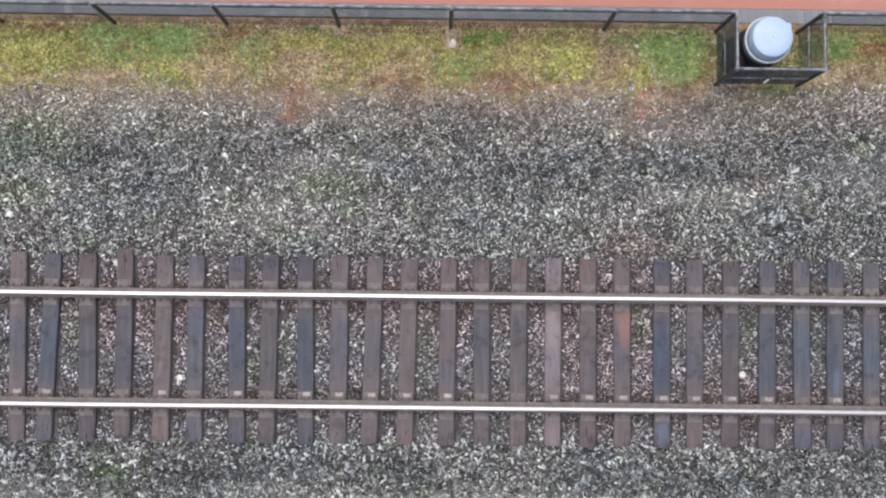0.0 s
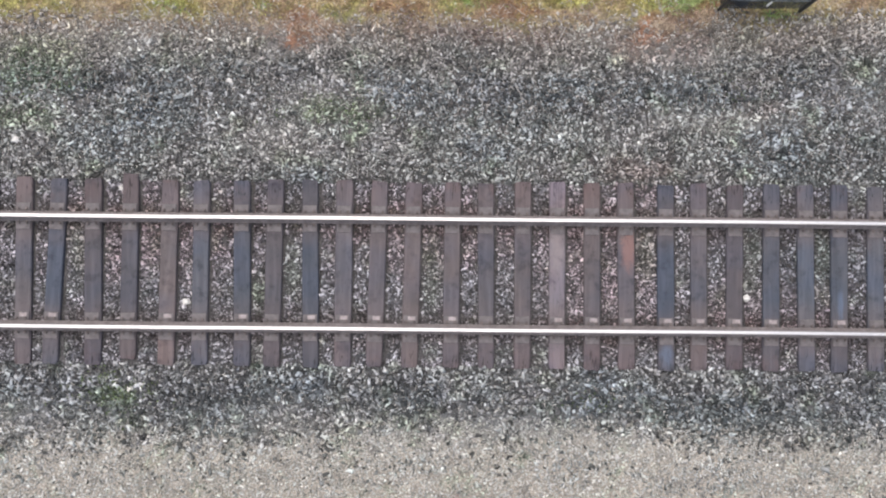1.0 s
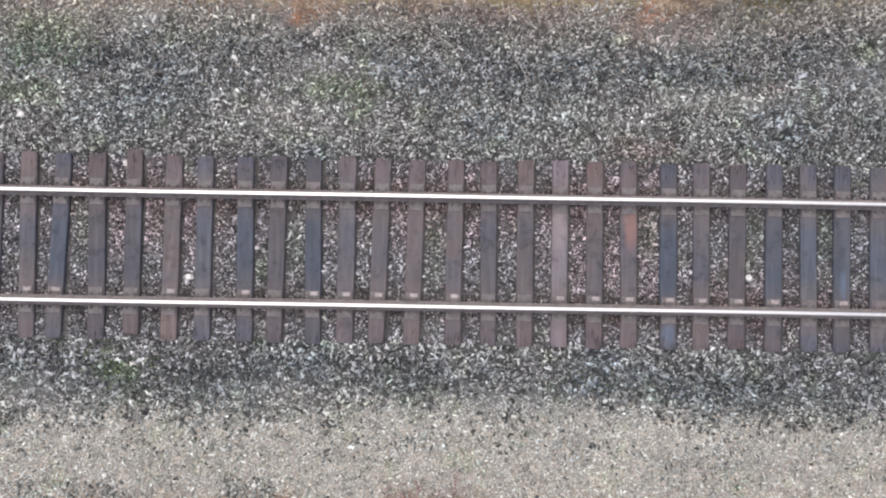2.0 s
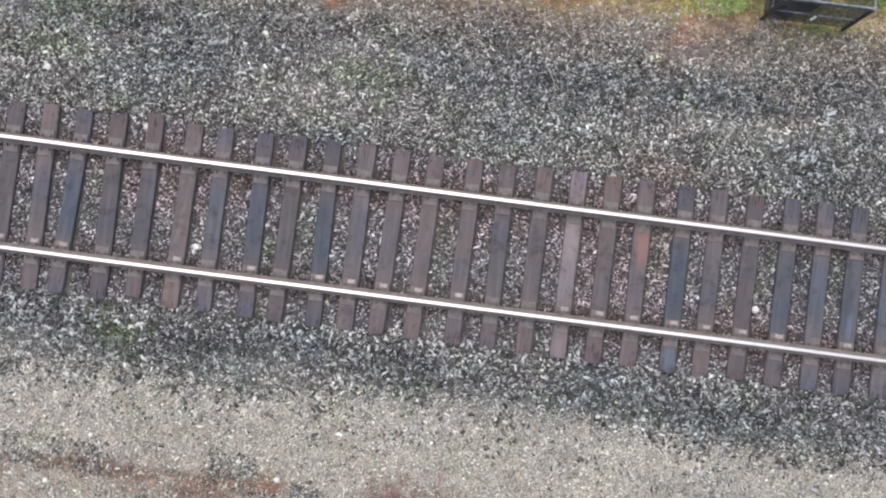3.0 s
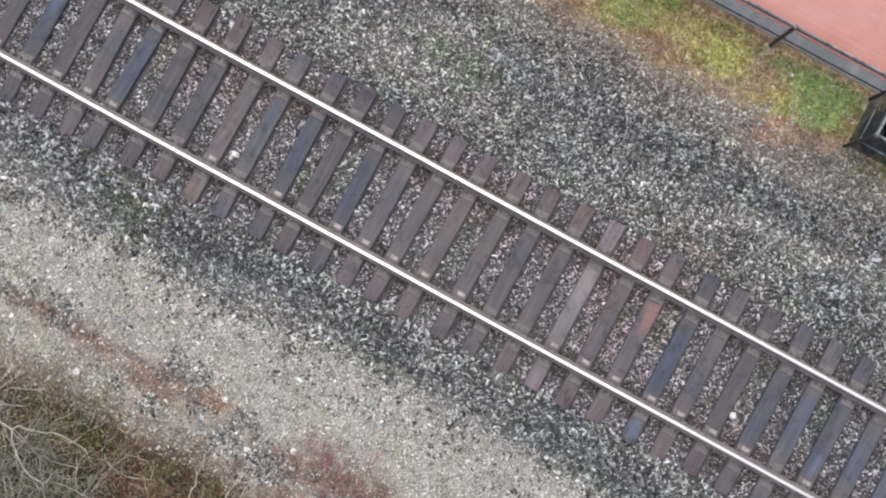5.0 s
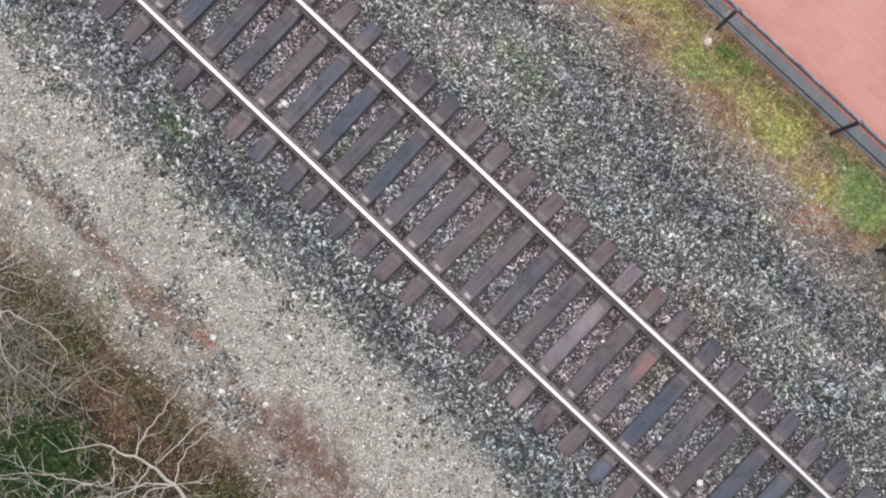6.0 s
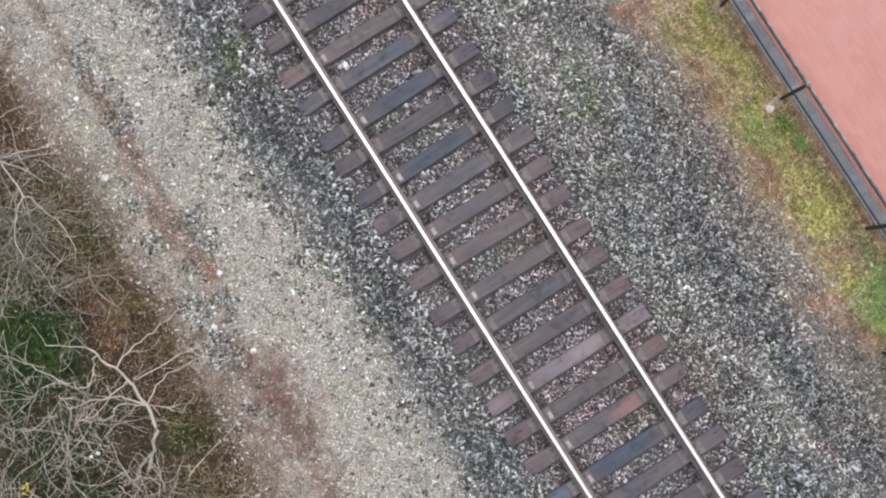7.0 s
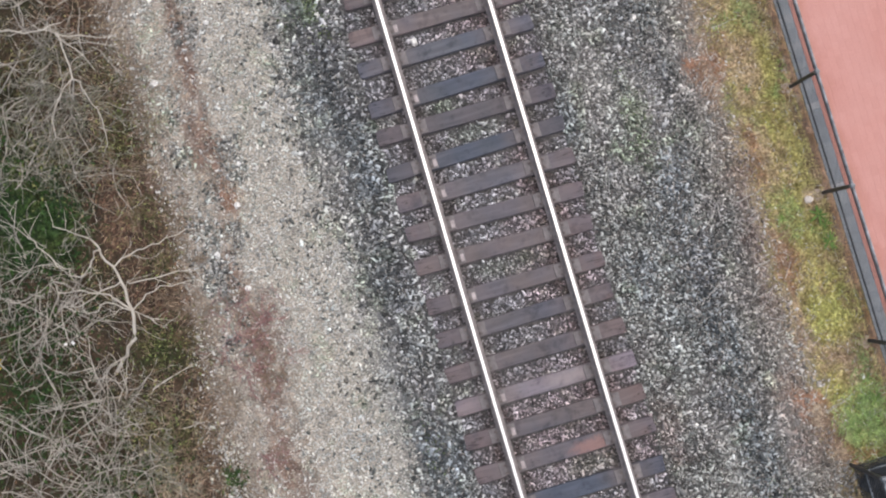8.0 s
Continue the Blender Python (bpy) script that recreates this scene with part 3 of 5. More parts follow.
def quads_mesh(name, verts, faces, material):
    """A large mesh from arrays: verts (n, 3) and faces (m, k)."""
    me = bpy.data.meshes.new(name)
    n, (m, k) = len(verts), faces.shape
    me.vertices.add(n)
    me.vertices.foreach_set("co", verts.astype(np.float32).ravel())
    me.loops.add(m * k)
    me.loops.foreach_set("vertex_index", faces.astype(np.int32).ravel())
    me.polygons.add(m)
    me.polygons.foreach_set("loop_start", np.arange(0, m * k, k, dtype=np.int32))
    me.polygons.foreach_set("loop_total", np.full(m, k, dtype=np.int32))
    me.materials.append(material)
    me.update(calc_edges=True)
    return me


# ---- the ground: one sheet with the trackbed's cross-section ----
rng = np.random.default_rng(7)
SECTION_Y = [-400, -12, -7, -4.7, -2.5, -1.95, -1.5, -1.28, 1.28, 1.5, 2.3, 3.6, 4.50, 4.687, 4.690, 12.0, 12.2, 400]
SECTION_Z = [-0.6, -0.5, -0.36, -0.23, -0.18, -0.13, -0.055, -0.065, -0.065, -0.055, -0.10, -0.165, -0.125, -0.108, -0.20, -0.20, -0.12, -0.2]
WAVES = [(rng.uniform(0.5, 3.5) * math.cos(a), rng.uniform(0.5, 3.5) * math.sin(a), rng.uniform(0, 6.28)) for a in rng.uniform(0, 6.28, 9)]


def ripple(x, y):
    """Low uneven swells, about -1 to 1."""
    return sum(np.sin(a * x + b * y + c) for a, b, c in WAVES) / 4.0


def ground_z(x, y):
    z = np.interp(y, SECTION_Y, SECTION_Z)
    rough = np.interp(y, [-30, -7, -4.6, -2, -1.4, 1.4, 2.2, 4.3, 4.6, 5], [0.06, 0.05, 0.02, 0.02, 0.006, 0.006, 0.02, 0.018, 0.004, 0])
    return z + rough * ripple(x, y)


def build_ground():
    xs = np.concatenate([[-400, -200, -100, -50, -30, -20], np.arange(-14, 8.01, 0.16), [14, 25, 50, 100, 200, 400]])
    ys = np.concatenate([[-400, -200, -100, -50, -25, -14], np.arange(-9, 4.5, 0.12), [4.50, 4.57, 4.64, 4.687, 4.690, 6, 8, 10, 12, 12.2, 15, 25, 50, 100, 200, 400]])
    gx, gy = np.meshgrid(xs, ys)
    v = np.stack([gx, gy, ground_z(gx, gy)], -1).reshape(-1, 3)
    w, h = len(xs), len(ys)
    i, j = np.meshgrid(np.arange(w - 1), np.arange(h - 1))
    a = (j * w + i).ravel()
    f = np.stack([a, a + 1, a + w + 1, a + w], -1)
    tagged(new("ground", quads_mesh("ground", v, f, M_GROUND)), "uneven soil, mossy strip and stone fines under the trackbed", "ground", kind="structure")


build_ground()


TIE_X = [(-8.44, -8.40), (-7.96, -8.02), (-7.48, -7.43), (-6.96, -6.95), (-6.41, -6.42), (-5.97, -5.96), (-5.41, -5.37), (-4.94, -4.96), (-4.46, -4.42),
         (-3.98, -3.98), (-3.49, -3.54), (-3.01, -3.05), (-2.47, -2.48), (-2.01, -1.99), (-1.49, -1.49), (-1.01, -1.01), (-0.53, -0.52), (-0.06, -0.04),
         (0.50, 0.51), (0.96, 0.96), (1.47, 1.45), (1.98, 1.96), (2.45, 2.46), (2.93, 2.91), (3.43, 3.42)]


# ---- loose stone, as masses of real broken pieces ----
def stone_mass(name, label, material, xy, size, sink=0.25, flat=0.75):
    """Angular stones at the points xy, one of a dozen broken shapes each, turned at random."""
    n = len(xy)
    cube = np.array([[-1, -1, -1], [1, -1, -1], [1, 1, -1], [-1, 1, -1], [-1, -1, 1], [1, -1, 1], [1, 1, 1], [-1, 1, 1]], float) * 0.5
    faces = np.array([[0, 3, 2, 1], [4, 5, 6, 7], [0, 1, 5, 4], [1, 2, 6, 5], [2, 3, 7, 6], [3, 0, 4, 7]])
    shapes = cube[None] * rng.uniform(0.45, 1.05, (14, 8, 1)) + rng.uniform(-0.16, 0.16, (14, 8, 3))
    v = shapes[rng.integers(0, 14, n)] * (size[:, None, None] * np.stack([rng.uniform(1.0, 2.1, n), rng.uniform(0.6, 1.05, n), rng.uniform(0.45, 0.9, n) * flat], -1)[:, None, :])
    q = rng.normal(size=(n, 4))
    q /= np.linalg.norm(q, axis=1, keepdims=True)
    w, x, y, z = q.T
    rot = np.stack([1 - 2 * (y * y + z * z), 2 * (x * y - z * w), 2 * (x * z + y * w), 2 * (x * y + z * w), 1 - 2 * (x * x + z * z), 2 * (y * z - x * w),
                    2 * (x * z - y * w), 2 * (y * z + x * w), 1 - 2 * (x * x + y * y)], -1).reshape(n, 3, 3)
    v = np.einsum("nij,nkj->nki", rot, v)
    base = np.stack([xy[:, 0], xy[:, 1], ground_z(xy[:, 0], xy[:, 1]) + size * (0.5 - sink) * rng.uniform(0.2, 1.1, n)], -1)
    v = (v + base[:, None, :]).reshape(-1, 3)
    f = (faces[None] + 8 * np.arange(n)[:, None, None]).reshape(-1, 4)
    return tagged(new(name, quads_mesh(name, v, f, material)), label, "stones", kind="stuff")


def scatter(n, x0, x1, y0, y1):
    return np.stack([rng.uniform(x0, x1, n), rng.uniform(y0, y1, n)], -1)


def clumps(n, spread, x0, x1, y0, y1, each):
    c = scatter(n, x0, x1, y0, y1)
    return (c[:, None, :] + rng.normal(0, spread, (n, each, 2))).reshape(-1, 2)


EDGE_X = [-12, -8.8, -7.2, -5.6, -4.0, -2.5, -0.9, 0.7, 2.3, 3.6, 6]
GRASS_EDGE = [3.62, 3.64, 3.64, 3.62, 3.69, 3.66, 3.68, 3.8, 3.8, 4.02, 4.1]
PALE_EDGE = [-2.4, -2.45, -2.32, -2.42, -2.25, -1.93, -1.91, -2.25, -2.27, -2.18, -2.2]
BANK_EDGE = [-4.5, -4.48, -4.68, -4.52, -4.35, -4.7, -4.95, -4.9, -4.5, -4.5, -4.5]


def edge(x, knots):
    """The uneven edge of a zone along the track."""
    return np.interp(x, EDGE_X, knots) + 0.05 * np.sin(5.1 * x) + 0.04 * np.sin(9.7 * x + 1)


def build_stones():
    near, far = (-10.5, 4.4), (-26, 24)
    # shoulder on the fence side and narrow shoulder on the other
    for name, y0, y1, dens in (("ballast_shoulder", 1.27, 3.85, 2050), ("ballast_verge", -2.95, -1.27, 1700)):
        p = scatter(int(dens * (near[1] - near[0]) * (y1 - y0)), *near, y0, y1)
        q = scatter(int(120 * (far[1] - far[0]) * (y1 - y0)), *far, y0, y1)
        p = np.concatenate([p, q[(q[:, 0] < near[0]) | (q[:, 0] > near[1])]])
        if y0 > 0:
            thin = np.clip((edge(p[:, 0], GRASS_EDGE) + 0.06 - p[:, 1]) / 0.42, 0, 1)
        else:
            thin = np.clip((p[:, 1] - edge(p[:, 0], PALE_EDGE) + 0.2) / 0.45, 0, 1)
        if y0 > 0:
            for x, y, a, b in RUST_SOIL[:2] + RUST_SOIL[4:5] + RUST_SOIL[7:8]:
                thin = thin * (1 - np.clip(2.0 - np.hypot((p[:, 0] - x) / a, (p[:, 1] - y) / b) + 0.3 * np.sin(19 * p[:, 0]) * np.sin(23 * p[:, 1]), 0, 0.85))
        p = p[rng.uniform(size=len(p)) < thin + np.where(p[:, 1] > 0, 0.006, 0.03)]
        stone_mass(name, "dark grey broken ballast with pale and mossy stones", M_BALLAST, p, rng.gamma(7, 0.0044 if y0 > 0 else 0.0052, len(p)).clip(0.012, 0.085))
    p = scatter(int(2700 * (near[1] - near[0]) * 2.56), *near, -1.28, 1.28)
    mids = np.array([(a + b) / 2 for a, b in TIE_X])
    off = p[:, :1] - mids[None]
    p = p[~((off > -0.105) & (off < 0.15)).any(1)]
    q = scatter(int(150 * 50 * 2.56), *far, -1.28, 1.28)
    p = np.concatenate([p, q[(q[:, 0] < near[0]) | (q[:, 0] > near[1])]])
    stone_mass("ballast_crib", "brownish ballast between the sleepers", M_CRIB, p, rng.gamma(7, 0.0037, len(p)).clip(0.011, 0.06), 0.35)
    p = scatter(int(2300 * 14.9 * 2.95), -10.5, 4.4, -4.95, -2.0)
    keep = np.clip((p[:, 1] - edge(p[:, 0], BANK_EDGE) + 0.25) / 0.8, 0, 1) * np.clip((edge(p[:, 0], PALE_EDGE) + 0.25 - p[:, 1]) / 0.4, 0, 1)
    worn = np.zeros(len(p))
    for x, y, a, b in RUT:
        worn = np.maximum(worn, np.clip(1.4 - np.hypot((p[:, 0] - x) / a, (p[:, 1] - y) / b) + 0.25 * np.sin(17 * p[:, 0] + 9 * p[:, 1]) * np.sin(21 * p[:, 1]), 0, 0.72))
    worn = np.maximum(worn, np.clip(1.4 - np.abs(p[:, 1] + 3.65 + 0.07 * np.sin(1.3 * p[:, 0])) / 0.15, 0, 0.72) * (np.sin(2.1 * p[:, 0] + 0.4) > -0.75))
    p = p[rng.uniform(size=len(p)) < (keep + 0.02) * (1 - worn)]
    stone_mass("pale_gravel", "fine pale beige gravel on a flat verge", M_GRAVEL, p, rng.gamma(4, 0.0045, len(p)).clip(0.008, 0.055), 0.3, 0.68)
    p = np.concatenate([scatter(650, -10.5, 4.4, -4.4, -2.1), clumps(48, 0.12, -10.5, 4.4, -2.85, -2.1, 26), clumps(34, 0.08, -6.5, -2.5, -4.3, -3.8, 30), clumps(16, 0.09, -8.4, -7.1, -3.7, -3.35, 26), clumps(14, 0.08, -4.4, -3.4, -4.15, -3.85, 26), clumps(14, 0.08, -5.6, -4.9, -3.5, -3.25, 26), clumps(7, 0.06, -4.4, -4.1, -3.7, -3.5, 22)])
    stone_mass("strewn_ballast", "dark ballast stones strewn over the gravel", M_BALLAST, p, rng.gamma(7, 0.0042, len(p)).clip(0.012, 0.06))
    p = np.concatenate([scatter(480, -10.5, 4.4, -4.8, 3.7), scatter(30, -10.5, 4.4, 3.7, 4.4), scatter(3000, -10.5, 4.4, -4.6, -2.1), scatter(460, -10.5, 4.4, 3.3, 3.95)])
    p = p[(np.abs(p[:, 1]) > 1.3)]
    stone_mass("pale_pebbles", "scattered white pebbles on the ballast", M_WHITE_STONE, p, 0.012 + 0.034 * rng.uniform(size=len(p)) ** 2.4, 0.2)


build_stones()


# ---- the track ----
TIE_KIND = "gbggnbbgbgnnngnpnnbgnbbbb"
TIE_TONE = {"g": M_TIE_GREY, "b": M_TIE_BLUE, "n": M_TIE_BROWN, "p": M_TIE_PALE}
TIE_WORD = {"g": "grey-brown", "b": "blue-grey", "n": "brown", "p": "pale grey"}


def tie_mesh(length, kind):
    """A sawn sleeper with worn arrises, slightly bowed ends and a shallow split."""
    half, w, bm = length / 2, random.uniform(0.112, 0.12), bmesh.new()
    stations = [-half, -half + 0.05, -0.9, -0.3, 0.3, 0.9, half - 0.05, half]
    rings = []
    for k, s in enumerate(stations):
        end = k in (0, len(stations) - 1)
        d = 0.012 if end else random.uniform(-0.003, 0.003)
        a, b = w - d + random.uniform(-0.003, 0.003), w - d + random.uniform(-0.003, 0.003)
        z = -0.008 if end else random.uniform(-0.003, 0.0)
        e = random.uniform(-0.012, 0.012) if end else 0
        prof = [(-a, -0.17), (-a, z - 0.012), (-a + 0.012, z), (0, z + 0.001), (b - 0.012, z), (b, z - 0.012), (b, -0.17)]
        rings.append([bm.verts.new((x, s + e * (x / w), zz)) for x, zz in prof])
    for r, q in zip(rings, rings[1:]):
        for i in range(len(r)):
            j = (i + 1) % len(r)
            bm.faces.new((r[i], r[j], q[j], q[i]))
    bm.faces.new(rings[0])
    bm.faces.new(list(reversed(rings[-1])))
    return mesh_bm("tie", bm, TIE_TONE[kind])


def plate_mesh(worn=False):
    """A ribbed tie plate; where worn, its inner shoulder is scoured to pale bare metal."""
    bm = bmesh.new()
    block(bm, (-0.098, -0.185, -0.004), (0.098, 0.185, 0.016), 0.004)
    block(bm, (-0.098, -0.088, 0.010), (0.098, -0.076, 0.026), 0.003)
    block(bm, (-0.098, 0.076, 0.010), (0.098, 0.088, 0.026), 0.003)
    if worn:
        start = len(bm.faces)
        block(bm, (-0.035, 0.118, 0.008), (0.07, 0.172, 0.0205), 0.004)
        bm.faces.ensure_lookup_table()
        for f in bm.faces[start:]:
            f.material_index = 1
    return mesh_bm("tie_plate", bm, [M_PLATE, M_WORN_PLATE])


def spike_mesh():
    bm = bmesh.new()
    block(bm, (-0.009, -0.009, -0.05), (0.009, 0.009, 0.030), 0.002)
    block(bm, (-0.017, -0.022, 0.028), (0.017, 0.016, 0.040), 0.005)
    return mesh_bm("spike", bm, M_SPIKE)


def rail_mesh(x0, x1):
    """Flat-bottomed rail: foot, web, rounded head; the running face is polished."""
    half = [(0.070, 0.0), (0.070, 0.010), (0.030, 0.024), (0.009, 0.040), (0.009, 0.118), (0.034, 0.130), (0.036, 0.158), (0.031, 0.167), (0.0175, 0.1704)]
    prof = half + [(-y, z) for y, z in reversed(half)]
    bm = bmesh.new()
    xs = np.linspace(x0, x1, 60)
    rings = [[bm.verts.new((x, y + 0.003 * math.sin(0.35 * x + 1) + 0.002 * math.sin(1.1 * x), z)) for y, z in prof] for x in xs]
    n = len(prof)
    top, dull = {len(half) - 1}, {len(half) - 2, len(half)}
    for a, b in zip(rings, rings[1:]):
        for i in range(n):
            f = bm.faces.new((a[i], a[(i + 1) % n], b[(i + 1) % n], b[i]))
            f.material_index = 1 if i in top else 2 if i in dull else 0
    bm.faces.new(rings[0])
    bm.faces.new(list(reversed(rings[-1])))
    return mesh_bm("rail", bm, [M_RUST, M_STEEL, M_DULL])


def build_track():
    track = thing("railway_track", pose(0, 0, 0), "single railway track, polished steel rails on weathered wooden sleepers", "railway track")
    for y in (0.757, -0.757):
        child("rail", rail_mesh(-26, 24), track, "steel rail with a bright polished head", pose(0, y, 0.017))
    spots = list(zip(TIE_X, TIE_KIND))
    x = TIE_X[0][0]
    left = []
    while x > -25.5:
        x -= 0.475 if len(left) < 3 else random.uniform(0.455, 0.52)
        left.append(((x, x + random.uniform(-0.03, 0.03)), "gbgn"[len(left)] if len(left) < 4 else random.choice("ggbbn")))
    x = TIE_X[-1][0]
    while x < 23.5:
        x += random.uniform(0.455, 0.52)
        spots.append(((x, x + random.uniform(-0.03, 0.03)), random.choice("ggbbn")))
    plate, scoured, spike = plate_mesh(), plate_mesh(True), spike_mesh()
    for (xu, xl), kind in list(reversed(left)) + spots:
        turn = math.degrees(math.atan2(-(xu - xl), 2.26))
        slip = 0.075 if xu == -6.96 else random.uniform(-0.012, 0.012)
        tie = child("tie", tie_mesh(random.uniform(2.56, 2.61), kind), track, TIE_WORD[kind] + " weathered timber sleeper",
                    pose((xu + xl) / 2, slip, 0, 0, 0, turn))
        for s in (1, -1):
            bare = s < 0 and random.random() < 0.7
            child("tie_plate", scoured if bare else plate, tie, "steel plate scoured pale along its inner edge" if bare else "rusty steel plate", pose(0, s * 0.757 - slip, 0.002))
            for dx, dy in ((-0.06, 0.102), (0.055, 0.102), (-0.05, -0.102), (0.06, -0.102)):
                child("spike", spike, tie, "", pose(dx, s * 0.757 - slip + dy, 0.012, 0, 0, 0 if dy > 0 else 180))


build_track()


# ---- paved platform behind the fence ----
def paver_mesh(name, lx, ly, material, drop=0.0):
    a, b, c = lx / 2, ly / 2, 0.002
    v = [(-a, -b, -0.06), (a, -b, -0.06), (a, b, -0.06), (-a, b, -0.06), (-a, -b, -c), (a, -b, -c), (a, b, -c), (-a, b, -c),
         (-a + c, -b + c, 0), (a - c, -b + c, 0), (a - c, b - c, 0), (-a + c, b - c, 0)]
    f = [(0, 1, 5, 4), (1, 2, 6, 5), (2, 3, 7, 6), (3, 0, 4, 7), (4, 5, 9, 8), (5, 6, 10, 9), (6, 7, 11, 10), (7, 4, 8, 11), (8, 9, 10, 11)]
    return mesh_of(name, v, f, material), v, f


def build_paving():
    bm = bmesh.new()
    block(bm, (-60, 4.892, -0.35), (60, 12, -0.1020))
    slab = tagged(new("pavement", mesh_bm("pavement", bm, M_BED)), "salmon brick paving on a sand bed behind the fence", "pavement", kind="structure")
    mesh, v, f = paver_mesh("brick", 0.1975, 0.0975, M_BRICK)
    verts, faces = [], []
    row = 0
    y = 4.944
    while y < 8.5:
        x = -14 + (0.1 if row % 2 else 0)
        while x < 10:
            z = -0.10 + random.uniform(-0.0007, 0.0007)
            if -5.2 < x < -0.2 and y < 6.1:
                child("brick", mesh, slab, "", pose(x, y, z, random.uniform(-0.1, 0.1), random.uniform(-0.1, 0.1), random.uniform(-0.2, 0.2)))
            else:
                s = len(verts)
                verts.extend((x + a, y + b, z + c) for a, b, c in v)
                faces.extend(tuple(s + i for i in q) for q in f)
            x += 0.2
        y += 0.1
        row += 1
    rest = child("brick_field", mesh_of("brick_field", verts, faces, M_BRICK), slab)
    tagged(rest, "salmon clay pavers in running bond", kind="stuff")
    # soldier course of grey pavers along the paving's edge
    mesh, v, f = paver_mesh("edge_brick", 0.0985, 0.1975, M_EDGE_BRICK)
    edge = thing("paving_edge", pose(0, 4.790, -0.10), "weathered grey soldier course edging the brick paving", "kerb", kind="structure")
    x = -14.0
    while x < 10:
        child("edge_brick", mesh, edge, "", pose(x, 0, random.uniform(-0.004, 0.002), random.uniform(-1, 1), random.uniform(-1, 1), random.uniform(-1, 1)))
        x += 0.1


# ---- chain-link fence and the bin's pen ----
FENCE_Y, FENCE_TOP, GROUND_F = 4.566, 0.79, -0.125
POSTS = [-8.82, -7.23, -5.645, -4.06, -2.48, -0.30]


def pipe_mesh(name, a, b, r, material, sides=10):
    v, f = tubes([[(Vector(a), r), (Vector(b), r)]], sides)
    me = mesh_of(name, v, f, material)
    return me


def link_mesh(length, z0, z1, wire=0.0031):
    """Chain-link fabric from 0 to length along x: two crossing sets of wires, one a little before the other."""
    paths, pitch, h = [], 0.058, z1 - z0
    for side, lean in ((0.002, 1), (-0.002, -1)):
        s = -h
        while s < length + h:
            ends = []
            a, b = s, s + lean * h
            t0, t1 = 0.0, 1.0
            if a != b:
                u0, u1 = sorted(((0 - a) / (b - a), (length - a) / (b - a)))
                t0, t1 = max(0, u0), min(1, u1)
            if t1 - t0 > 0.02:
                for t in (t0, t1):
                    ends.append((Vector((a + t * (b - a), side, z0 + t * h)), wire))
                paths.append(ends)
            s += pitch
    v, f = tubes(paths, 3)
    return mesh_of("chain_link", v, f, M_WIRE)


def post_parts(parent, x, y):
    child("post", pipe_mesh("post", (0, 0, GROUND_F - 0.1), (0, 0, FENCE_TOP - 0.01), 0.029, M_BLACK_PIPE), parent, "black coated steel post", pose(x, y, 0))
    bm = bmesh.new()
    lathe(bm, [(0.034, -0.02), (0.034, 0.022), (0.022, 0.034), (0, 0.038)], 12)
    child("post_cap", mesh_bm("post_cap", bm, M_RAIL_PIPE), parent, "", pose(x, y, FENCE_TOP - 0.012))


def bay_parts(parent, a, b, wire=0.0026, low=M_BLACK_PIPE):
    """Top rail, low rail and fabric between the points a and b of the plan."""
    a, b = Vector((*a, 0)), Vector((*b, 0))
    run, turn = (b - a).length, math.degrees(math.atan2(b.y - a.y, b.x - a.x))
    at = pose(a.x, a.y, 0, 0, 0, turn)
    child("top_rail", pipe_mesh("top_rail", (0.0, 0, FENCE_TOP), (run, 0, FENCE_TOP), 0.018, M_RAIL_PIPE), parent, "greyed top rail", at)
    child("tension_wire", pipe_mesh("tension_wire", (0.0, -0.024, FENCE_TOP - 0.012), (run, -0.024, FENCE_TOP - 0.012), 0.009, M_WIRE, 6), parent, "black twisted wire along the fabric's edge", at)
    child("low_rail", pipe_mesh("low_rail", (0.02, 0, 0.29), (run - 0.02, 0, 0.29), 0.013, low), parent, "", at)
    child("chain_link", link_mesh(run, GROUND_F + 0.05, FENCE_TOP - 0.01, wire), parent, "black vinyl-coated wire mesh", at)


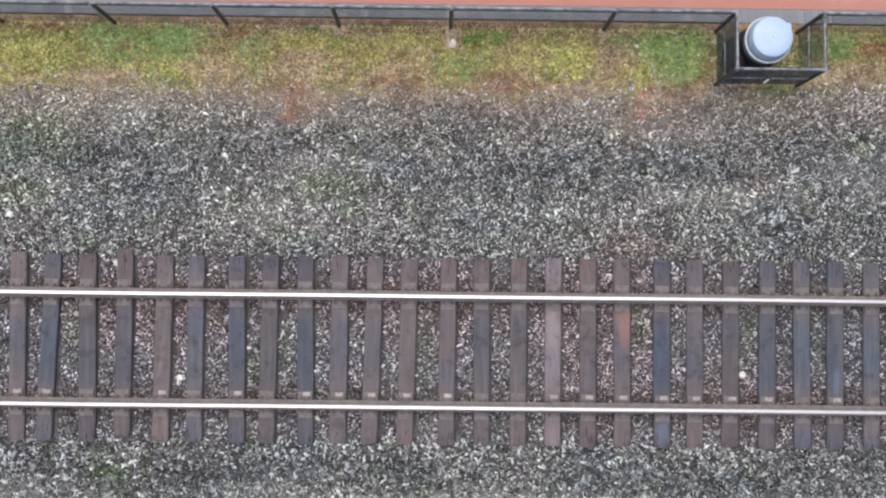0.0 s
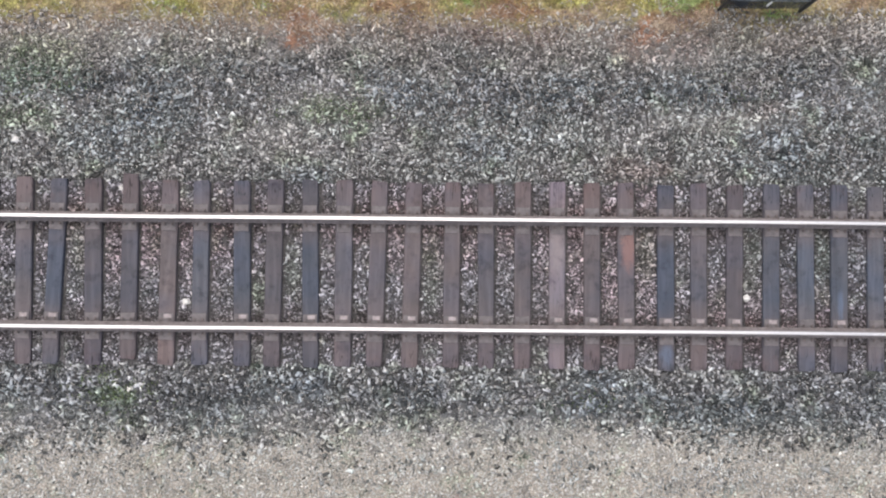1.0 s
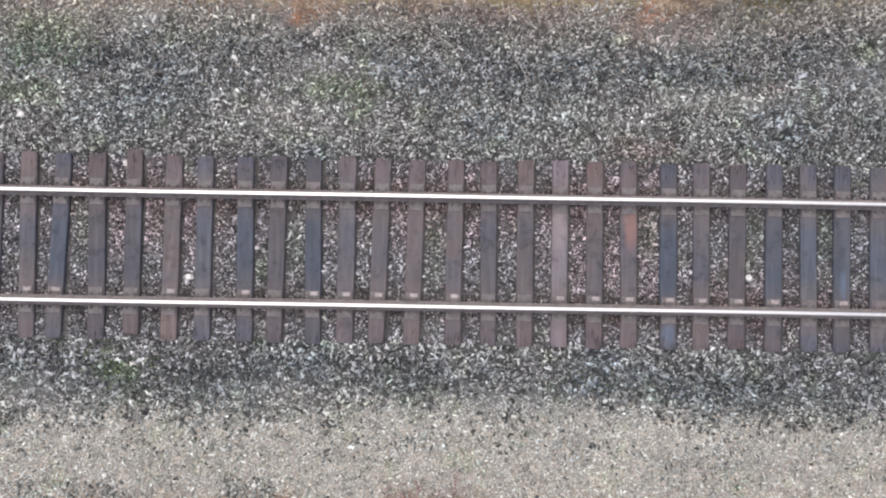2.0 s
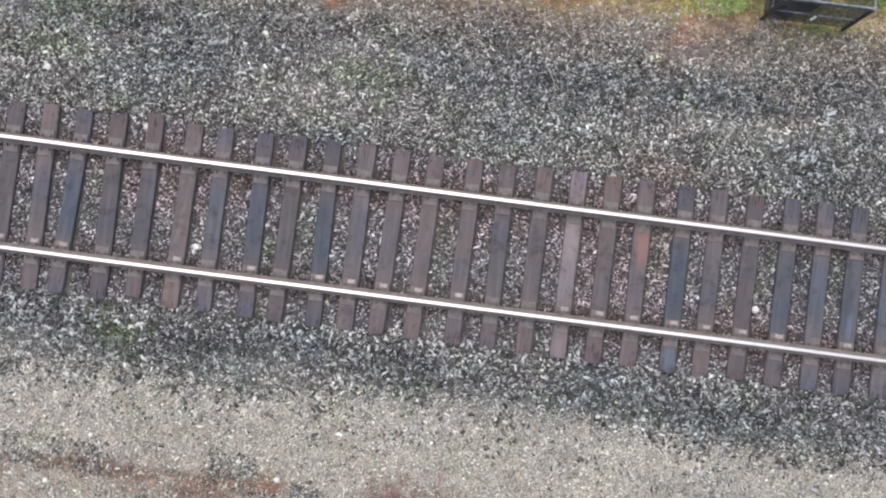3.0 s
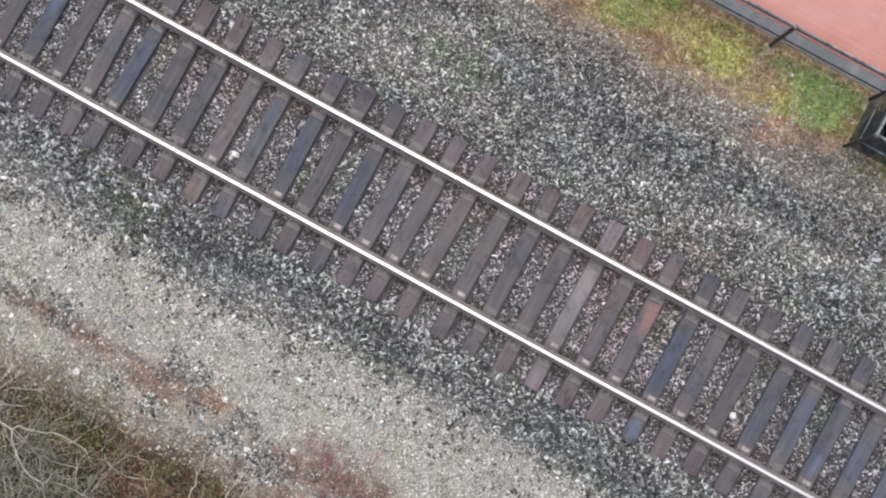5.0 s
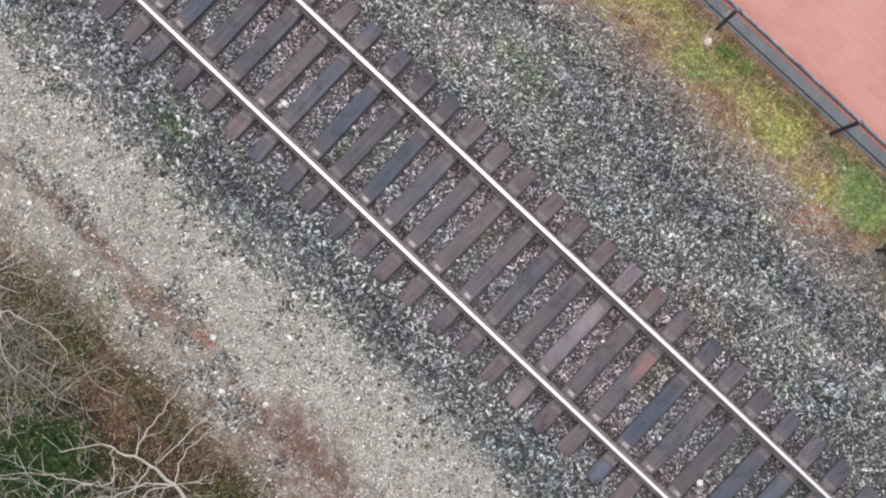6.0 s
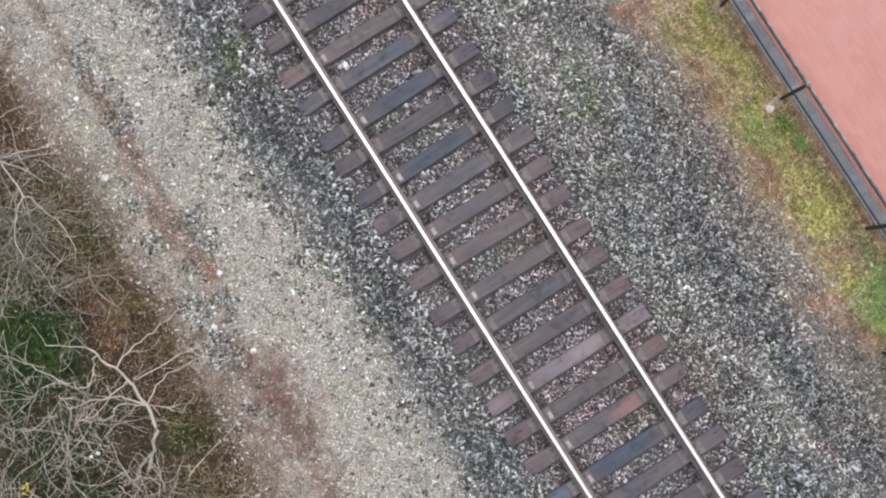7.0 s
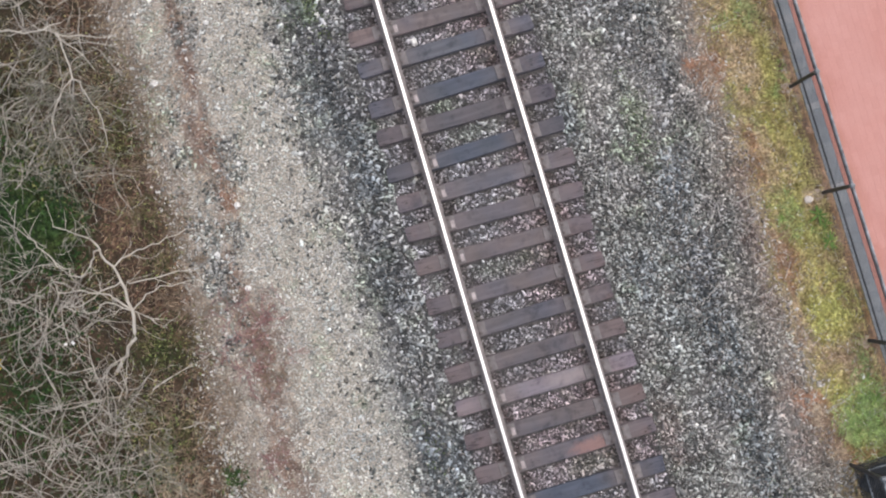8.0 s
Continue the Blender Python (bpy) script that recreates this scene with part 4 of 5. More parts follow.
def build_fences():
    fence = thing("chain_link_fence", pose(0, 0, 0), "low black chain-link fence along the brick paving", "fence")
    xs = [-8.82 - 1.585 * k for k in range(4, 0, -1)] + POSTS
    for x in xs:
        post_parts(fence, x, FENCE_Y)
    for a, b in zip(xs, xs[1:] + [1.29]):
        bay_parts(fence, (a, FENCE_Y), (b, FENCE_Y))
    for x, spill in ((-2.48, 2.0), (-4.06, 1.3), (-0.30, 1.1)):
        bm = bmesh.new()
        lathe(bm, [(0.10, -0.1), (0.095, 0.0), (0.075, 0.012), (0, 0.015)], 14)
        for v in bm.verts:
            if v.co.y < 0:
                v.co.y *= spill
            v.co += Vector((random.uniform(-0.02, 0.02), random.uniform(-0.02, 0.02), 0))
        child("footing", mesh_bm("footing", bm, M_CONCRETE), fence, "tan concrete footing spilt onto the soil", pose(x, FENCE_Y - 0.05, GROUND_F))
    right = thing("chain_link_fence", pose(0, 0, 0), "low black chain-link fence continuing past the bin pen", "fence")
    xs = [2.45 + 1.585 * k for k in range(1, 5)]
    for x in xs:
        post_parts(right, x, FENCE_Y)
    for a, b in zip([2.45] + xs, xs):
        bay_parts(right, (a, FENCE_Y), (b, FENCE_Y))
    pen = thing("bin_pen", pose(0, 0, 0), "three-sided black chain-link pen round a waste bin", "enclosure")
    for x, y in ((1.29, FENCE_Y), (1.295, 3.81), (2.455, 3.81), (2.45, FENCE_Y)):
        post_parts(pen, x, y)
    for a, b in (((1.29, FENCE_Y), (1.295, 3.81)), ((1.295, 3.81), (2.455, 3.81)), ((2.455, 3.81), (2.45, FENCE_Y))):
        bay_parts(pen, a, b, 0.0044 if a[0] < 2 else 0.003, M_RAIL_PIPE)


build_fences()


def build_bin():
    can = thing("waste_bin", pose(1.832, 4.295, GROUND_F - 0.11), "round black waste bin with a pale blue-white domed lid", "waste bin")
    bm = bmesh.new()
    lathe(bm, [(0, 0.1), (0.30, 0.1), (0.325, 0.12), (0.32, 0.2), (0.295, 0.3), (0.262, 0.47), (0.275, 0.475), (0.275, 0.50), (0.255, 0.505), (0, 0.505)])
    child("body", mesh_bm("body", bm, M_BIN_BLACK, False), can, "black ribbed plastic drum")
    bm = bmesh.new()
    lathe(bm, [(0.285, 0.655), (0.318, 0.65), (0.324, 0.665), (0.32, 0.685), (0.302, 0.69)])
    child("rim", mesh_bm("rim", bm, M_BIN_RIM, True), can, "whitish rolled rim")
    bm = bmesh.new()
    lathe(bm, [(0.250, 0.49), (0.29, 0.50), (0.298, 0.60), (0.303, 0.69), (0.292, 0.74), (0.278, 0.79), (0.268, 0.80), (0.2, 0.802)])
    child("collar", mesh_bm("collar", bm, M_BIN_GREY, True), can, "blue-grey plastic collar")
    bm = bmesh.new()
    lathe(bm, [(0.272, 0.795), (0.276, 0.81), (0.272, 0.835), (0.255, 0.848), (0.15, 0.862), (0.03, 0.868), (0, 0.868)])
    lid = child("lid", mesh_bm("lid", bm, M_BIN_LID, True), can, "pale blue-white lid")
    bm = bmesh.new()
    block(bm, (0.08, 0.02, 0.80), (0.258, 0.195, 0.85), 0.024)
    child("flap", mesh_bm("flap", bm, M_BIN_LID), lid, "", pose(0, 0, 0))
    bm = bmesh.new()
    lathe(bm, [(0, 0.866), (0.014, 0.866), (0.014, 0.876), (0.008, 0.884), (0, 0.885)], 12)
    child("knob", mesh_bm("knob", bm, M_PAPER), lid)
    bm = bmesh.new()
    lathe(bm, [(0.262, 0.42), (0.284, 0.40), (0.292, 0.45), (0.287, 0.486), (0.27, 0.49)], 26)
    for v in bm.verts:
        v.co += Vector((random.uniform(-0.006, 0.006), random.uniform(-0.006, 0.006), random.uniform(-0.02, 0.012)))
    child("liner", mesh_bm("liner", bm, M_LINER), can, "crumpled bag edge")


build_bin()


def build_bag():
    """A slumped, knotted rubbish bag in the pen's corner."""
    bm = bmesh.new()
    bmesh.ops.create_icosphere(bm, subdivisions=4, radius=1)
    for v in bm.verts:
        n = noise.noise(v.co * 2.6) * 0.13 + noise.noise(v.co * 7.0) * 0.05
        v.co *= 1 + n
        v.co = Vector((v.co.x * 0.18, v.co.y * 0.31, max(v.co.z, -0.55) * 0.17))
    ob = new("rubbish_bag", mesh_bm("rubbish_bag", bm, M_LINER, True))
    ob.matrix_basis = pose(1.56, 4.14, GROUND_F + 0.085, 0, 0, 8)
    tagged(ob, "black plastic bag slumped beside the bin", "rubbish bag")


build_bag()


# ---- growth ----
def blades(n, x, y, length, lean, width, lift=-0.005):
    """Bent blades rooted at x, y: two quads each."""
    z = ground_z(x, y) + lift
    a = rng.uniform(0, 2 * math.pi, n)
    d = np.stack([np.cos(a), np.sin(a)], -1)
    s = np.stack([-np.sin(a), np.cos(a)], -1) * width[:, None] * 0.5
    root = np.stack([x, y, z], -1)
    mid = root + np.concatenate([d * (length * lean * 0.35)[:, None], (length * 0.6 * (1.1 - lean * 0.6))[:, None]], -1)
    tip = root + np.concatenate([d * (length * lean)[:, None], (length * (1.05 - lean * 0.75))[:, None]], -1)
    s3 = np.concatenate([s, np.zeros((n, 1))], -1)
    v = np.stack([root - s3, root + s3, mid + s3 * 0.9, mid - s3 * 0.9, tip + s3 * 0.15, tip - s3 * 0.15], 1).reshape(-1, 3)
    k = 6 * np.arange(n)
    f = np.concatenate([np.stack([k, k + 1, k + 2, k + 3], -1), np.stack([k + 3, k + 2, k + 4, k + 5], -1)])
    return v, f


def tuft_field(name, label, category, material, p, lo, hi, width, lean=(0.3, 1.0), lift=-0.005):
    n = len(p)
    v, f = blades(n, p[:, 0], p[:, 1], rng.uniform(lo, hi, n), rng.uniform(*lean, n), rng.uniform(width * 0.6, width * 1.4, n), lift)
    tagged(new(name, quads_mesh(name, v, f, material)), label, category, kind="stuff")


def build_grass():
    p = np.concatenate([scatter(32000, -10.5, 4.5, 3.6, 4.68), clumps(330, 0.06, -10.5, 4.5, 3.75, 4.55, 70)])
    low = edge(p[:, 0], GRASS_EDGE) - 0.02
    p = p[(p[:, 1] < 4.67) & (rng.uniform(size=len(p)) < np.clip((p[:, 1] - low) / 0.3, 0.03, 1) * np.clip((4.66 - p[:, 1] + 0.06 * ripple(3 * p[:, 0], p[:, 1])) / 0.2, 0.06, 1))]
    tuft_field("grass", "short yellow-green grass and moss by the fence", "grass", M_GRASS, p, 0.03, 0.10, 0.0125, (0.5, 1.2))
    q = np.concatenate([np.array((x, y)) + rng.normal(0, 0.6, (int(2600 * a * b ** 0.5 * 0.5), 2)) * (a, b) for x, y, a, b in GREEN_GRASS] + [np.array((x, y)) + rng.normal(0, 0.6, (int(180 * a), 2)) * (a, b) for x, y, a, b in SOFT_GREEN])
    q = q[(q[:, 1] < 4.58) & (q[:, 1] > 3.7)]
    tuft_field("long_grass", "taller fresh green grass tufts by the fence", "grass", M_FRESH, q, 0.07, 0.16, 0.012, (0.5, 1.1))
    spots = [(-1.75, 3.78, 0.22), (-4.5, 3.5, 0.2), (0.55, 3.58, 0.12), (-5.2, 3.72, 0.25), (-3.3, 3.75, 0.3), (3.2, 3.95, 0.3), (1.0, 3.72, 0.15), (-7.5, 3.75, 0.2), (-0.6, 3.72, 0.15)]
    p = np.concatenate([np.array((x, y)) + rng.normal(0, 1, (500, 2)) * (r, r * 0.45) for x, y, r in spots])
    q = scatter(5200, -10.5, 4.5, 3.2, 4.1)
    q = q[rng.uniform(size=len(q)) < np.exp(-((q[:, 1] - edge(q[:, 0], GRASS_EDGE) - 0.02) / 0.17) ** 2)]
    p = np.concatenate([p, q])
    d = np.concatenate([scatter(7000, -10.5, 4.4, 1.35, 3.7), scatter(2600, -10.5, 4.4, -2.5, -1.35), scatter(3200, -10.5, 4.4, -4.6, -2.2)])
    tuft_field("stem_debris", "pale dry stem scraps strewn over the stones", "plant debris", M_DEBRIS, d + rng.normal(0, 0.01, d.shape), 0.03, 0.08, 0.0075, (1.05, 1.35), 0.014)
    q = scatter(2300, -10.5, 4.5, 3.6, 4.6)
    q = q[rng.uniform(size=len(q)) < 0.35 + 0.65 * (ripple(2.3 * q[:, 0], 2.3 * q[:, 1]) > 0.1)]
    tuft_field("bleached_grass", "bleached straw blades among the grass", "dead grass", M_DEBRIS, q, 0.04, 0.1, 0.007, (0.8, 1.3), 0.01)
    tuft_field("dead_grass", "matted brown dead grass at the ballast edge", "dead grass", M_STRAW, p, 0.04, 0.12, 0.006, (0.7, 1.2))


build_grass()


def leaf_mesh():
    """One arching strap leaf with a keel, 1 long."""
    verts, faces = [], []
    for t, ww in ((0, 0.4), (0.2, 0.85), (0.45, 1.0), (0.75, 0.75), (1.0, 0.06)):
        z = 0.9 * (t - 0.75 * t * t)
        verts += [(t, -0.09 * ww, z), (t, 0, z - 0.03), (t, 0.09 * ww, z)]
    for r in range(4):
        for q in range(2):
            b = 3 * r + q
            faces.append((b, b + 1, b + 4, b + 3))
    return mesh_of("leaf", verts, faces, M_WEED)


LEAF = leaf_mesh()


def weed(x, y, size, n):
    """A rosette of arching strap leaves."""
    base = thing("weed", pose(x, y, float(ground_z(x, y)) + 0.015), "green strap-leaved weed rosette in the grass", "weed", "weeds by the fence")
    for i in range(n):
        at = pose(0, 0, 0, 0, random.uniform(-20, 12), 360 * i / n + random.uniform(-16, 16)) @ Matrix.Diagonal((*[size * random.uniform(0.75, 1.2)] * 3, 1))
        child("leaf", LEAF, base, "", at)


for wx, wy, ws, wn_ in ((-2.2, 4.40, 0.15, 12), (-2.05, 4.44, 0.11, 10), (-1.8, 4.43, 0.14, 11), (-2.02, 4.26, 0.07, 8), (-6.9, 4.4, 0.09, 9), (-4.2, 3.95, 0.07, 8),
                        (2.66, 4.35, 0.15, 12), (0.5, 4.4, 0.11, 10), (0.2, 4.36, 0.1, 9), (-2.3, 3.9, 0.08, 9), (0.9, 4.05, 0.1, 10)):
    weed(wx, wy, ws, wn_)


# ---- the overgrown bank: litter, low leaves, bare shrubs ----
def flat_leaves(name, label, material, p, size, lift, tilt):
    n = len(p)
    a, s = rng.uniform(0, 6.283, n), rng.uniform(0.6, 1.3, n) * size
    d = np.stack([np.cos(a), np.sin(a), rng.uniform(-tilt, tilt, n)], -1) * s[:, None]
    e = np.stack([-np.sin(a), np.cos(a), rng.uniform(-tilt, tilt, n)], -1) * (0.55 * s)[:, None]
    c = np.stack([p[:, 0], p[:, 1], ground_z(p[:, 0], p[:, 1]) + rng.uniform(0.006, lift, n)], -1)
    v = np.stack([c - d, c - e * 0.8 + d * 0.1, c + d, c + e * 0.8 + d * 0.1], 1).reshape(-1, 3)
    f = 4 * np.arange(n)[:, None] + np.arange(4)[None]
    tagged(new(name, quads_mesh(name, v, f, material)), label, "leaves", kind="stuff")


IVY_SPOTS = [(-5.35, -6.65, 0.38, 4200), (-5.0, -6.15, 0.22, 1500), (-6.4, -6.6, 0.3, 400), (-3.6, -6.9, 0.5, 900), (-1.2, -6.3, 0.4, 600), (-2.6, -7.2, 0.5, 900), (-0.97, -4.55, 0.1, 60)]
GRASS_SPOTS = [(-2.95, -5.05, 0.24, 1300), (-1.7, -5.35, 0.28, 900), (-5.95, -6.2, 0.32, 1300), (-6.25, -4.8, 0.25, 350), (-7.3, -5.9, 0.35, 500), (-2.1, -5.6, 0.25, 400), (-4.2, -5.7, 0.25, 300), (-5.9, -4.9, 0.2, 420), (-4.9, -4.8, 0.2, 380), (-4.2, -4.75, 0.16, 260), (-6.9, -4.85, 0.25, 380)]
RUST_ZONES = [(-5.3, -5.05, 0.6, 0.22, 3800), (-4.4, -5.1, 0.45, 0.22, 3000), (-3.6, -4.8, 0.4, 0.15, 1400), (-2.1, -4.75, 0.5, 0.16, 1700), (-1.0, -4.95, 0.5, 0.25, 1200), (-6.3, -4.95, 0.5, 0.2, 1500), (-7.6, -5.1, 0.5, 0.2, 1200)]


def build_verge_weeds():
    p = np.concatenate([np.array((x, y)) + rng.normal(0, 0.6, (n, 2)) * (a, b) for x, y, a, b, n in ((-7.15, -1.68, 0.55, 0.28, 330), (-4.3, 2.35, 0.8, 0.3, 110), (-8.4, 2.6, 0.7, 0.4, 110), (-0.6, -1.75, 0.3, 0.15, 45), (1.5, 2.6, 0.6, 0.3, 50))])
    flat_leaves("verge_weeds", "tiny green weed leaves between the ballast stones", M_VERGE_WEED, p, 0.017, 0.06, 0.5)


build_verge_weeds()


def build_bank():
    p = np.concatenate([scatter(18000, -12, 4, -10, -4.3), clumps(300, 0.07, -10, 4, -5.4, -4.3, 24)] + [np.array((x, y)) + rng.normal(0, 1, (n, 2)) * (a, b) for x, y, a, b, n in RUST_ZONES])
    p = p[rng.uniform(size=len(p)) < np.clip((edge(p[:, 0], BANK_EDGE) + 0.15 - p[:, 1]) / 0.4, 0.015, 1) * (0.35 + 0.65 * (ripple(4.1 * p[:, 0] + 2, 4.1 * p[:, 1]) > -0.1))]
    flat_leaves("leaf_litter", "rusty brown fallen leaves on the bank", M_LITTER, p, 0.022, 0.03, 0.35)
    p = np.concatenate([np.array((x, y)) + rng.normal(0, r, (n, 2)) for x, y, r, n in IVY_SPOTS])
    flat_leaves("ground_ivy", "low dark green undergrowth leaves", M_IVY, p, 0.033, 0.14, 0.7)
    p = np.concatenate([np.array((x, y)) + rng.normal(0, r * 1.1, (n // 2, 2)) for x, y, r, n in IVY_SPOTS])
    tuft_field("dark_bank_grass", "long dark green grass among the shrubs", "grass", M_IVY, p, 0.08, 0.22, 0.008, (0.5, 1.1))
    p = np.concatenate([np.array((x, y)) + rng.normal(0, r, (n, 2)) for x, y, r, n in GRASS_SPOTS])
    tuft_field("bank_grass", "olive grass in patches at the bank's edge", "grass", M_BANK_GRASS, p, 0.06, 0.18, 0.009, (0.5, 1.1))
    q = np.concatenate([np.array((x, y)) + rng.normal(0, r * 1.2, (n // 5, 2)) for x, y, r, n in GRASS_SPOTS])
    flat_leaves("bank_leaves", "small yellow-green leaves in the undergrowth", M_BANK_LEAF, q, 0.02, 0.17, 0.6)
    p = np.concatenate([scatter(1600, -12, 4, -8.5, -4.5), clumps(40, 0.1, -10, 3, -5.2, -3.5, 22), clumps(40, 0.07, -7.8, -0.6, -3.85, -3.4, 16), clumps(60, 0.09, -10, 3, -5.3, -4.4, 22), clumps(34, 0.08, -2.0, 0.2, -5.7, -4.8, 24)])
    tuft_field("bank_straw", "dry brown grass stems on the bank", "dead grass", M_STRAW, p, 0.06, 0.2, 0.005, (0.6, 1.2))
    q = np.concatenate([scatter(2600, -11, 3.5, -6.2, -4.3), clumps(60, 0.12, -10, 3, -6.6, -4.4, 14), clumps(40, 0.12, -2.1, 0.2, -5.8, -4.8, 16)])
    tuft_field("bank_stems", "pale dry stem scraps strewn over the bank", "plant debris", M_PALE_STEM, q, 0.03, 0.11, 0.0055, (0.8, 1.3), 0.03)
    q = np.concatenate([scatter(700, -11, 3.5, -7.5, -4.4), clumps(30, 0.2, -9, 1, -6.5, -4.6, 12)])
    flat_leaves("pale_litter", "curled tan leaves on the bank", M_TAN_LEAF, q, 0.018, 0.07, 0.6)


build_bank()


def limb(start, way, length, r0, r1, steps, wander, sag=0.0):
    """A wandering tapered path of (point, radius)."""
    p, d, path = Vector(start), Vector(way).normalized(), []
    for k in range(steps + 1):
        t = k / steps
        path.append((p.copy(), r0 + (r1 - r0) * t))
        d = (d + Vector((random.gauss(0, wander), random.gauss(0, wander), random.gauss(0, wander * 0.7) - sag * t))).normalized()
        p = p + d * length / steps
        floor = float(ground_z(p.x, p.y)) + 0.02
        if p.z < floor:
            p.z, d.z = floor, abs(d.z) * 0.3
    return path


def bough(start, legs, r0, r1):
    """A crooked limb: it goes from kink to kink, and wavers between them."""
    p, path = Vector(start), [(Vector(start), r0)]
    n = 3 * len(legs)
    for way in legs:
        for k in range(3):
            p = p + Vector(way) / 3
            off = Vector((random.gauss(0, 0.022), random.gauss(0, 0.022), random.gauss(0, 0.015))) if k < 2 else Vector()
            path.append((p + off, r0 + (r1 - r0) * len(path) / n))
    return path


def sprout(path, n, reach, ratio):
    """Side shoots along a limb."""
    out = []
    for _ in range(n):
        k = random.randrange(1, len(path))
        p, r = path[k]
        d = (path[k][0] - path[k - 1][0]).normalized()
        side = Vector((random.gauss(0, 1), random.gauss(0, 1), random.gauss(0.1, 0.5))).normalized()
        out.append(limb(p, d * 0.7 + side * 0.9, reach * random.uniform(0.5, 1.2), max(r * ratio, 0.0042), 0.0024, 7, 0.17, 0.05))
    return out


def shrub(x, y, limbs, reach, label, ways=None, material=None, thick=0.013, twig=6, finer=2, spread=0.3, wander=0.22):
    """A bare shrub: stems from one crown, side branches, fine twigs."""
    material = material or M_BARK
    base = thing("bare_shrub", pose(0, 0, 0), label, "shrub", "bare shrubs on the bank")
    root = Vector((x, y, float(ground_z(x, y)) - 0.03))
    stems = []
    for i in range(limbs):
        if ways and i < len(ways):
            way, length = Vector(ways[i][:3]), ways[i][3]
        else:
            a = random.uniform(0, 6.283)
            way, length = Vector((math.cos(a), math.sin(a), random.uniform(0.15, 0.9))), reach * random.uniform(0.6, 1.15)
        stems.append(limb(root + Vector((random.gauss(0, spread), random.gauss(0, spread), 0)), way, length, thick * random.uniform(0.5, 1.0), 0.004, 11, wander, 0.09))
    side = [t for s in stems for t in sprout(s, twig, reach * 0.5, 0.55)]
    fine = [t for s in side for t in sprout(s, finer, reach * 0.24, 0.6)]
    for s in stems:
        v, f = tubes([s], 6)
        child("stem", mesh_of("stem", v, f, material), base)
    v, f = tubes(side + fine, 3)
    tagged(child("brushwood", mesh_of("brushwood", v, f, material), base, "fine tangled twigs"), kind="stuff")


def build_shrubs():
    bare = "leafless grey-barked shrub with tangled arching twigs"
    hero = thing("bare_shrub", pose(0, 0, 0), "large leafless shrub with a pale forked stem", "shrub", "bare shrubs on the bank")
    trunk = bough((-2.81, -5.85, float(ground_z(-2.81, -5.85)) - 0.03), [(-0.21, 0.32, 0.22), (-0.27, 0.25, 0.2), (-0.3, 0.09, 0.1)], 0.026, 0.021)
    fork = trunk[-1][0]
    arc = bough(fork, [(-0.32, 0.0, 0.05), (-0.34, -0.08, 0.0), (-0.28, -0.13, -0.05), (-0.21, -0.14, -0.05), (-0.31, -0.47, -0.12)], 0.021, 0.007)
    stems = [trunk, arc,
             bough(fork, [(-0.3, -0.25, 0.0), (-0.17, -0.37, -0.05), (-0.06, -0.34, -0.05), (-0.24, -0.08, -0.1)], 0.014, 0.006),
             bough(fork, [(-0.21, -0.33, -0.05), (0.07, -0.32, -0.05), (-0.21, -0.04, -0.05), (0.03, -0.19, -0.05)], 0.011, 0.005),
             bough(arc[9][0], [(0.11, -0.17, -0.05), (0.18, -0.21, 0.0), (-0.18, -0.19, 0.0), (-0.31, -0.22, -0.05), (-0.27, -0.22, -0.1)], 0.012, 0.006),
             bough(arc[6][0], [(-0.08, 0.16, -0.05), (-0.05, 0.26, -0.1), (-0.08, 0.31, -0.1), (-0.01, 0.42, -0.1)], 0.012, 0.006),
             bough(arc[3][0], [(-0.05, 0.1, -0.05), (0.01, 0.39, -0.15), (0.06, 0.47, -0.15)], 0.012, 0.006),
             bough(fork, [(-0.17, 0.22, -0.05), (-0.02, 0.34, -0.1), (0.0, 0.36, -0.15)], 0.011, 0.005),
             bough(fork, [(0.18, 0.17, -0.15), (0.16, 0.11, -0.15)], 0.009, 0.005),
             bough(arc[4][0], [(0.05, -0.3, 0.02), (0.12, -0.35, -0.05), (-0.05, -0.3, -0.05)], 0.01, 0.005),
             bough(trunk[3][0], [(0.1, -0.28, 0.02), (0.2, -0.3, -0.1)], 0.01, 0.005)]
    side = [t for q in stems[1:] for t in sprout(q, 4, 0.34, 0.5)]
    fine = [t for q in side for t in sprout(q, 1, 0.2, 0.6)]
    for q in stems:
        v, f = tubes([q], 6)
        child("stem", mesh_of("stem", v, f, M_PALE_BARK), hero)
    v, f = tubes(side + fine, 3)
    tagged(child("brushwood", mesh_of("brushwood", v, f, M_PALE_BARK), hero, "fine tangled twigs"), kind="stuff")
    # a second, lower shrub with long whips, and single whips in the thicket
    low = thing("bare_shrub", pose(0, 0, 0), "low leafless shrub with long pale whips", "shrub", "bare shrubs on the bank")
    crown = (-6.92, -5.13, 0.2)
    whips = [bough((-6.75, -5.35, float(ground_z(-6.75, -5.35)) - 0.03), [(-0.17, 0.22, 0.45)], 0.014, 0.011),
             bough(crown, [(0.3, -0.35, -0.05), (0.51, -0.31, -0.1)], 0.011, 0.006), bough(crown, [(-0.69, -0.04, -0.05), (-0.26, -0.35, -0.1)], 0.011, 0.006),
             bough((-7.61, -5.21, 0.15), [(0.14, 0.43, -0.05), (0.12, 0.38, -0.1)], 0.01, 0.005), bough((-7.61, -5.21, 0.15), [(0.28, 0.22, 0.0), (0.33, 0.15, -0.1)], 0.009, 0.005),
             bough(crown, [(0.2, 0.1, -0.05), (0.4, 0.1, -0.1), (0.35, -0.05, -0.1)], 0.009, 0.005), bough((-7.87, -5.96, 0.15), [(0.11, 0.44, -0.05), (-0.05, 0.38, -0.1)], 0.012, 0.007)]
